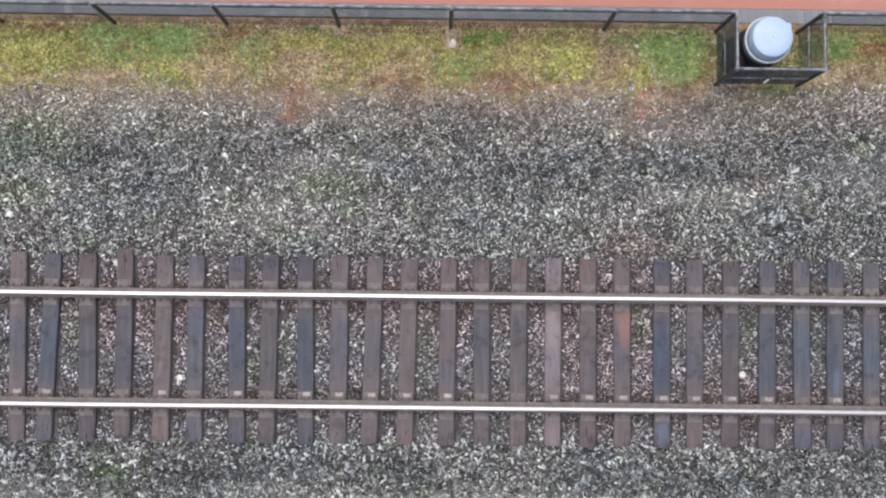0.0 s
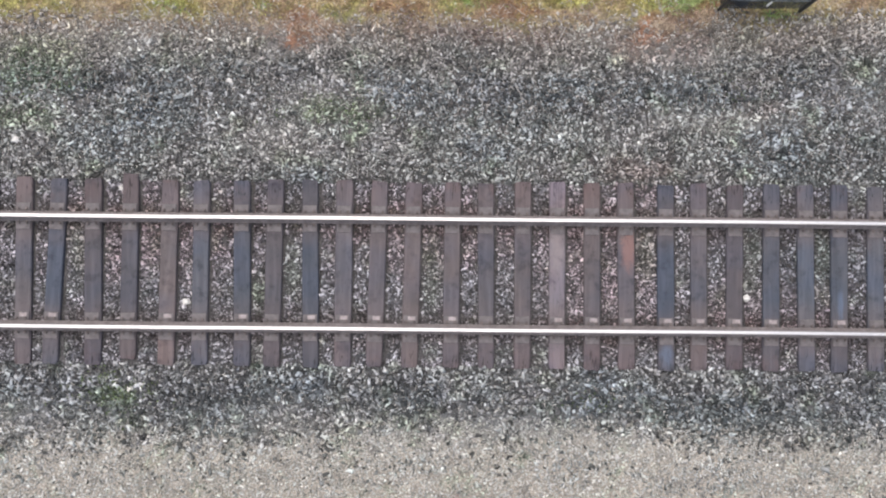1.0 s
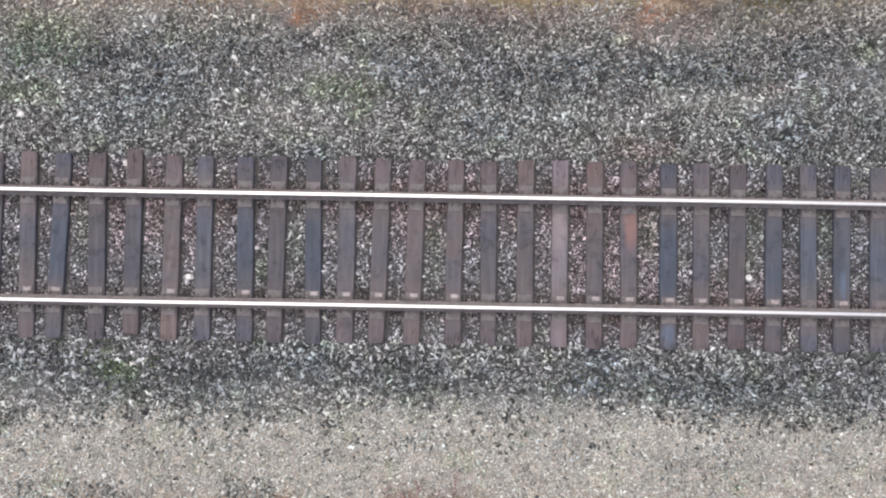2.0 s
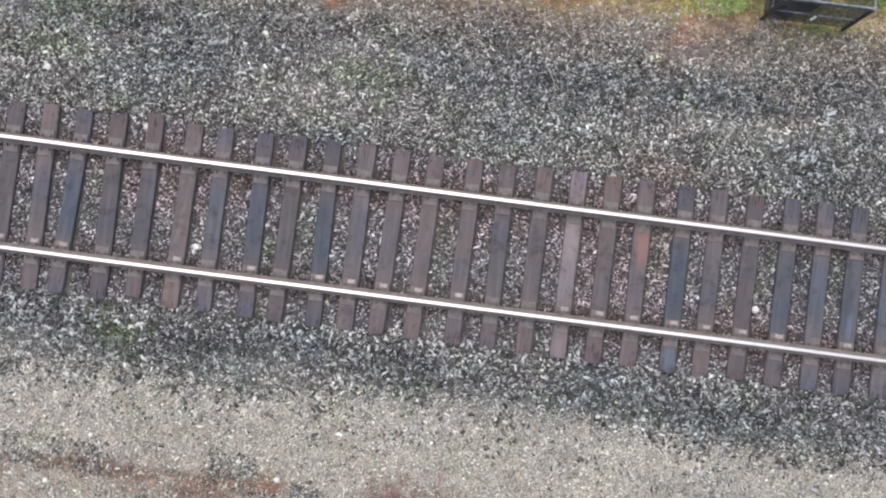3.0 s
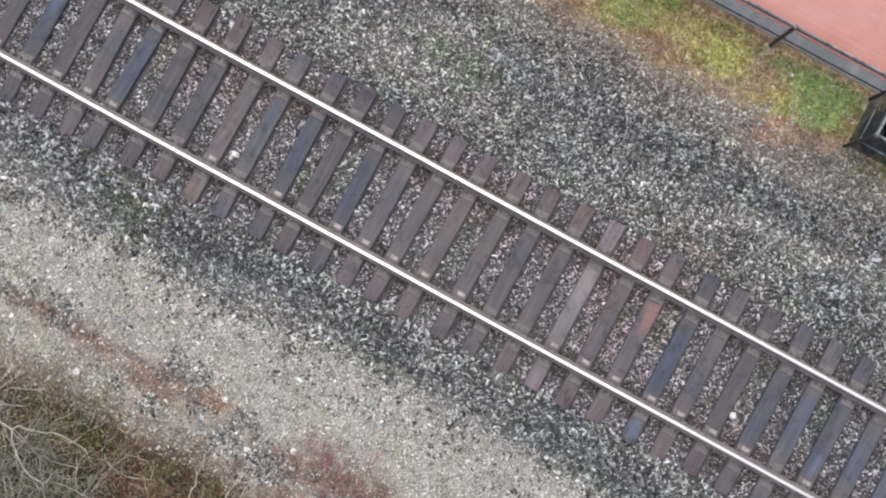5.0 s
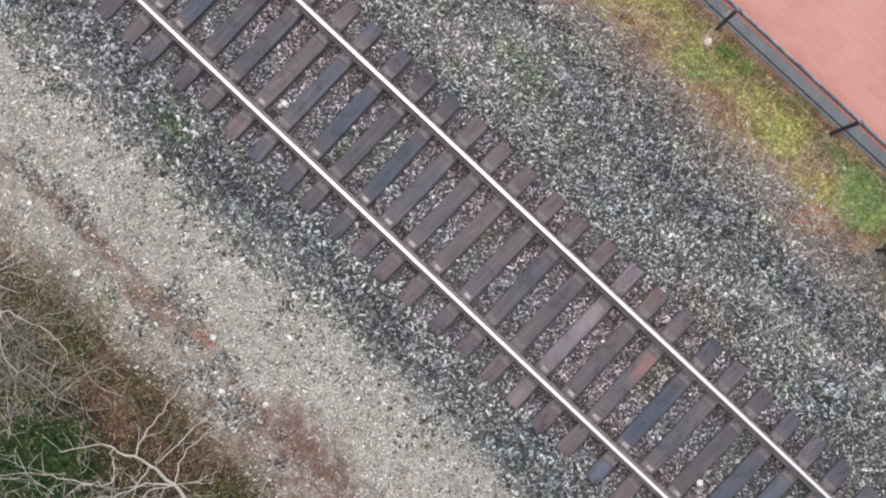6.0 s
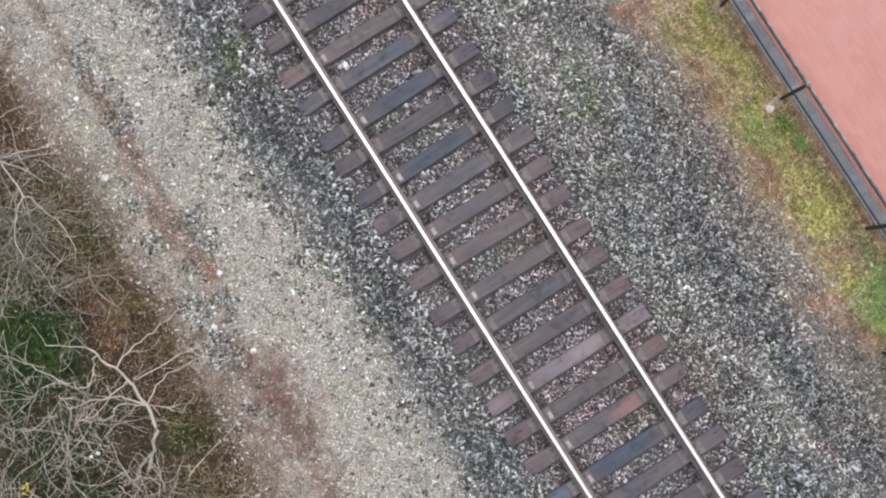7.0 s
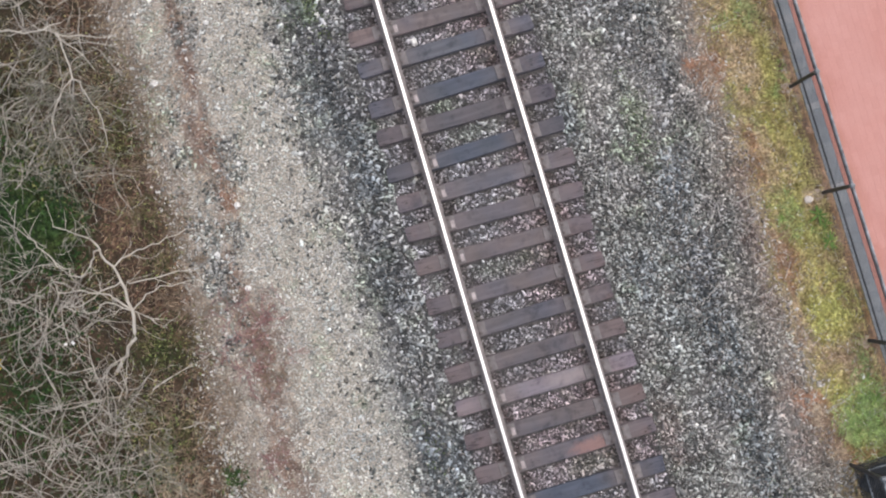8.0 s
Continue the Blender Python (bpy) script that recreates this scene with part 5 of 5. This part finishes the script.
    for q in whips:
        v, f = tubes([q], 6)
        child("stem", mesh_of("stem", v, f, M_PALE_BARK), low)
    v, f = tubes([t for q in whips[1:] for t in sprout(q, 5, 0.4, 0.5)], 3)
    tagged(child("brushwood", mesh_of("brushwood", v, f, M_BARK), low, "fine tangled twigs"), kind="stuff")
    v, f = tubes([limb((-2.46, -5.34, float(ground_z(-2.46, -5.34)) + 0.05), (-0.26, 0.97, 0.06), 1.24, 0.012, 0.006, 10, 0.035)], 5)
    tagged(new("fallen_branch", mesh_of("fallen_branch", v, f, M_PALE_BARK)), "thin pale fallen branch on the bank's edge", "branch")
    for x, y, n, r in ((-2.7, -6.1, 13, 1.05), (-3.7, -6.3, 11, 1.0), (-1.8, -6.5, 11, 1.0), (-2.4, -7.1, 10, 1.1), (-3.9, -7.2, 10, 1.1), (-0.9, -6.9, 8, 1.0), (-5.3, -7.2, 9, 1.0),
                       (-6.8, -5.55, 6, 0.95), (-7.3, -6.2, 8, 0.95), (-6.3, -6.6, 7, 0.9), (-8.3, -5.9, 7, 0.9), (0.4, -6.1, 7, 0.9), (-3.3, -8.2, 8, 1.1), (-1.5, -7.9, 8, 1.1), (-5.0, -8.4, 8, 1.0), (-7.6, -7.6, 8, 1.0), (1.6, -7.0, 7, 1.0), (-5.9, -5.5, 1, 0.8), (-4.6, -6.3, 4, 0.9), (-7.6, -5.1, 4, 0.7), (-1.6, -5.7, 5, 0.75)):
        shrub(x, y, n + 6, r * 1.1, bare, None, None, 0.0135, 5, 1, 0.34, 0.16)
    # a fine grey-green tangle in the thicket's middle
    for x, y, n, r in ((-6.3, -5.65, 16, 0.62), (-6.9, -5.65, 16, 0.62), (-5.9, -5.75, 13, 0.55), (-7.4, -5.75, 14, 0.6), (-6.1, -5.3, 9, 0.45), (-7.2, -5.2, 9, 0.45), (-5.5, -5.75, 7, 0.45), (-1.3, -5.35, 9, 0.5), (-1.0, -5.8, 12, 0.6), (-2.0, -5.75, 9, 0.5)):
        shrub(x, y, n, r, "low leafless thicket shrub with fine grey-green twigs", None, M_MOSSY_BARK, 0.009, 5, 2, 0.28)
    for x, y, r in ((-3.0, -3.78, 0.36), (-2.7, -3.72, 0.36), (-2.9, -3.95, 0.3), (-0.95, -3.85, 0.2), (-2.4, -3.95, 0.3)):
        shrub(x, y, 11, r, "low reddish bramble shoots on the gravel", None, M_BRAMBLE, 0.006, 4, 2, r * 0.7)
    for x, y, r in ((-2.3, -3.65, 0.3), (-1.7, -4.9, 0.4), (-3.3, -4.1, 0.25), (-1.9, -4.3, 0.3), (-2.7, -5.0, 0.4), (-2.1, -5.3, 0.4)):
        shrub(x, y, 10, r, "low brown dry stems by the gravel", None, M_STEM, 0.004, 3, 2, r * 0.7)
    for x, y, r in ((-4.85, -4.9, 0.4), (-6.6, -4.75, 0.35), (-7.5, -4.85, 0.4), (-5.6, -4.75, 0.35), (-4.2, -4.6, 0.3), (-3.6, -4.75, 0.35)):
        shrub(x, y, 14, r, "low brown dry stems at the bank's edge", None, M_STEM, 0.004, 4, 2, r * 0.6)


build_shrubs()


def build_stalks():
    """Long dry stalks fallen over the ballast's edge."""
    for _ in range(46):
        x, y = random.uniform(-9.5, 4), random.triangular(2.5, 3.95, 3.6)
        a = random.uniform(0, 6.283)
        v, f = tubes([limb((x, y, float(ground_z(x, y)) + 0.045), (math.cos(a), math.sin(a), 0.02), random.uniform(0.2, 0.55), 0.0042, 0.0025, 6, 0.09)], 4)
        tagged(new("dry_stalk", mesh_of("dry_stalk", v, f, M_DEBRIS)), "pale dry stalk lying over the ballast edge", "plant stalk", "dry stalks on the ballast")


build_stalks()


def build_yellow_leaves():
    """A sprig of bright yellow leaves low in the thicket."""
    base = thing("yellow_sprig", pose(-3.5, -7.38, float(ground_z(-3.5, -7.38)) + 0.12), "small sprig of bright yellow leaves in the thicket", "plant")
    for i in range(14):
        at = pose(random.gauss(0, 0.07), random.gauss(0, 0.05), random.uniform(-0.03, 0.06), random.uniform(-25, 25), random.uniform(-30, 10), random.uniform(0, 360)) @ Matrix.Diagonal((0.07, 0.12, 0.05, 1))
        child("leaf", YELLOW_LEAF, base, "", at)
    v, f = tubes([limb((0, 0, -0.15), (0.1, 0.1, 1), 0.22, 0.006, 0.003, 5, 0.1)], 4)
    child("stem", mesh_of("stem", v, f, M_BARK), base)


YELLOW_LEAF = LEAF.copy()
YELLOW_LEAF.materials[0] = leaf_material("yellow_leaf", [(0.3, (0.55, 0.40, 0.05)), (0.7, (0.7, 0.55, 0.09))], 5)
build_yellow_leaves()


# ---- single pale stones and scraps that stand out ----
def stone(x, y, s, label="pale stone lying on the ballast", material=None):
    bm = bmesh.new()
    bmesh.ops.create_icosphere(bm, subdivisions=2, radius=s)
    for v in bm.verts:
        n = noise.noise(v.co * (1.4 / s) + Vector((x * 3, y * 5, 0)))
        v.co *= 1 + 0.6 * n
        v.co.z *= 0.65
    ob = new("stone", mesh_bm("stone", bm, material or M_WHITE_STONE))
    ob.matrix_basis = pose(x, y, float(ground_z(x, y)) + s * 0.45, random.uniform(-10, 10), random.uniform(-10, 10), random.uniform(0, 360))
    tagged(ob, label, "stone", "pale stones")


for sx, sy, sr in ((-6.156, -0.41, 0.05), (1.639, -0.283, 0.05), (-6.92, -1.63, 0.04), (-4.64, -3.48, 0.045), (-6.66, -4.15, 0.05), (-3.46, -3.66, 0.045), (-5.63, 2.7, 0.04),
                   (-7.10, 1.17, 0.045), (-8.6, 1.83, 0.045), (-4.05, -3.95, 0.04), (-5.2, -3.3, 0.035), (-7.3, -3.2, 0.035)):
    stone(sx, sy, sr)
stone(-2.44, 4.33, 0.06, "pale concrete lump by a fence post", M_LUMP)


def scrap(x, y, z, lx, ly, turn, name, label, category, tilt=8):
    """A small bent sheet of paper."""
    bm = bmesh.new()
    bmesh.ops.create_grid(bm, x_segments=4, y_segments=3, size=0.5)
    for v in bm.verts:
        v.co = Vector((v.co.x * lx, v.co.y * ly, 0.012 * math.sin(5 * v.co.x + 3 * v.co.y)))
    top = bmesh.ops.extrude_face_region(bm, geom=list(bm.faces))
    for v in top["geom"]:
        if isinstance(v, bmesh.types.BMVert):
            v.co.z += 0.0015
    ob = new(name, mesh_bm(name, bm, M_PAPER))
    ob.matrix_basis = pose(x, y, z, tilt, tilt, turn)
    tagged(ob, label, category)


scrap(1.27, 4.40, -0.11, 0.06, 0.10, 15, "paper_scrap", "crumpled white paper scrap against the pen", "litter")
scrap(0.15, 4.33, -0.10, 0.07, 0.04, 10, "paper_scrap", "small white paper scrap on the grass", "litter")
scrap(-3.40, -6.16, 0.02, 0.05, 0.045, 30, "paper_scrap", "white paper scrap caught in the thicket", "litter")
scrap(-3.41, -6.27, 0.0, 0.04, 0.035, 70, "paper_scrap", "white paper scrap caught in the thicket", "litter")
scrap(1.87, 3.775, 0.25, 0.03, 0.09, 0, "tag", "small white tag tied to the pen's low rail", "tag", 60)

build_paving()
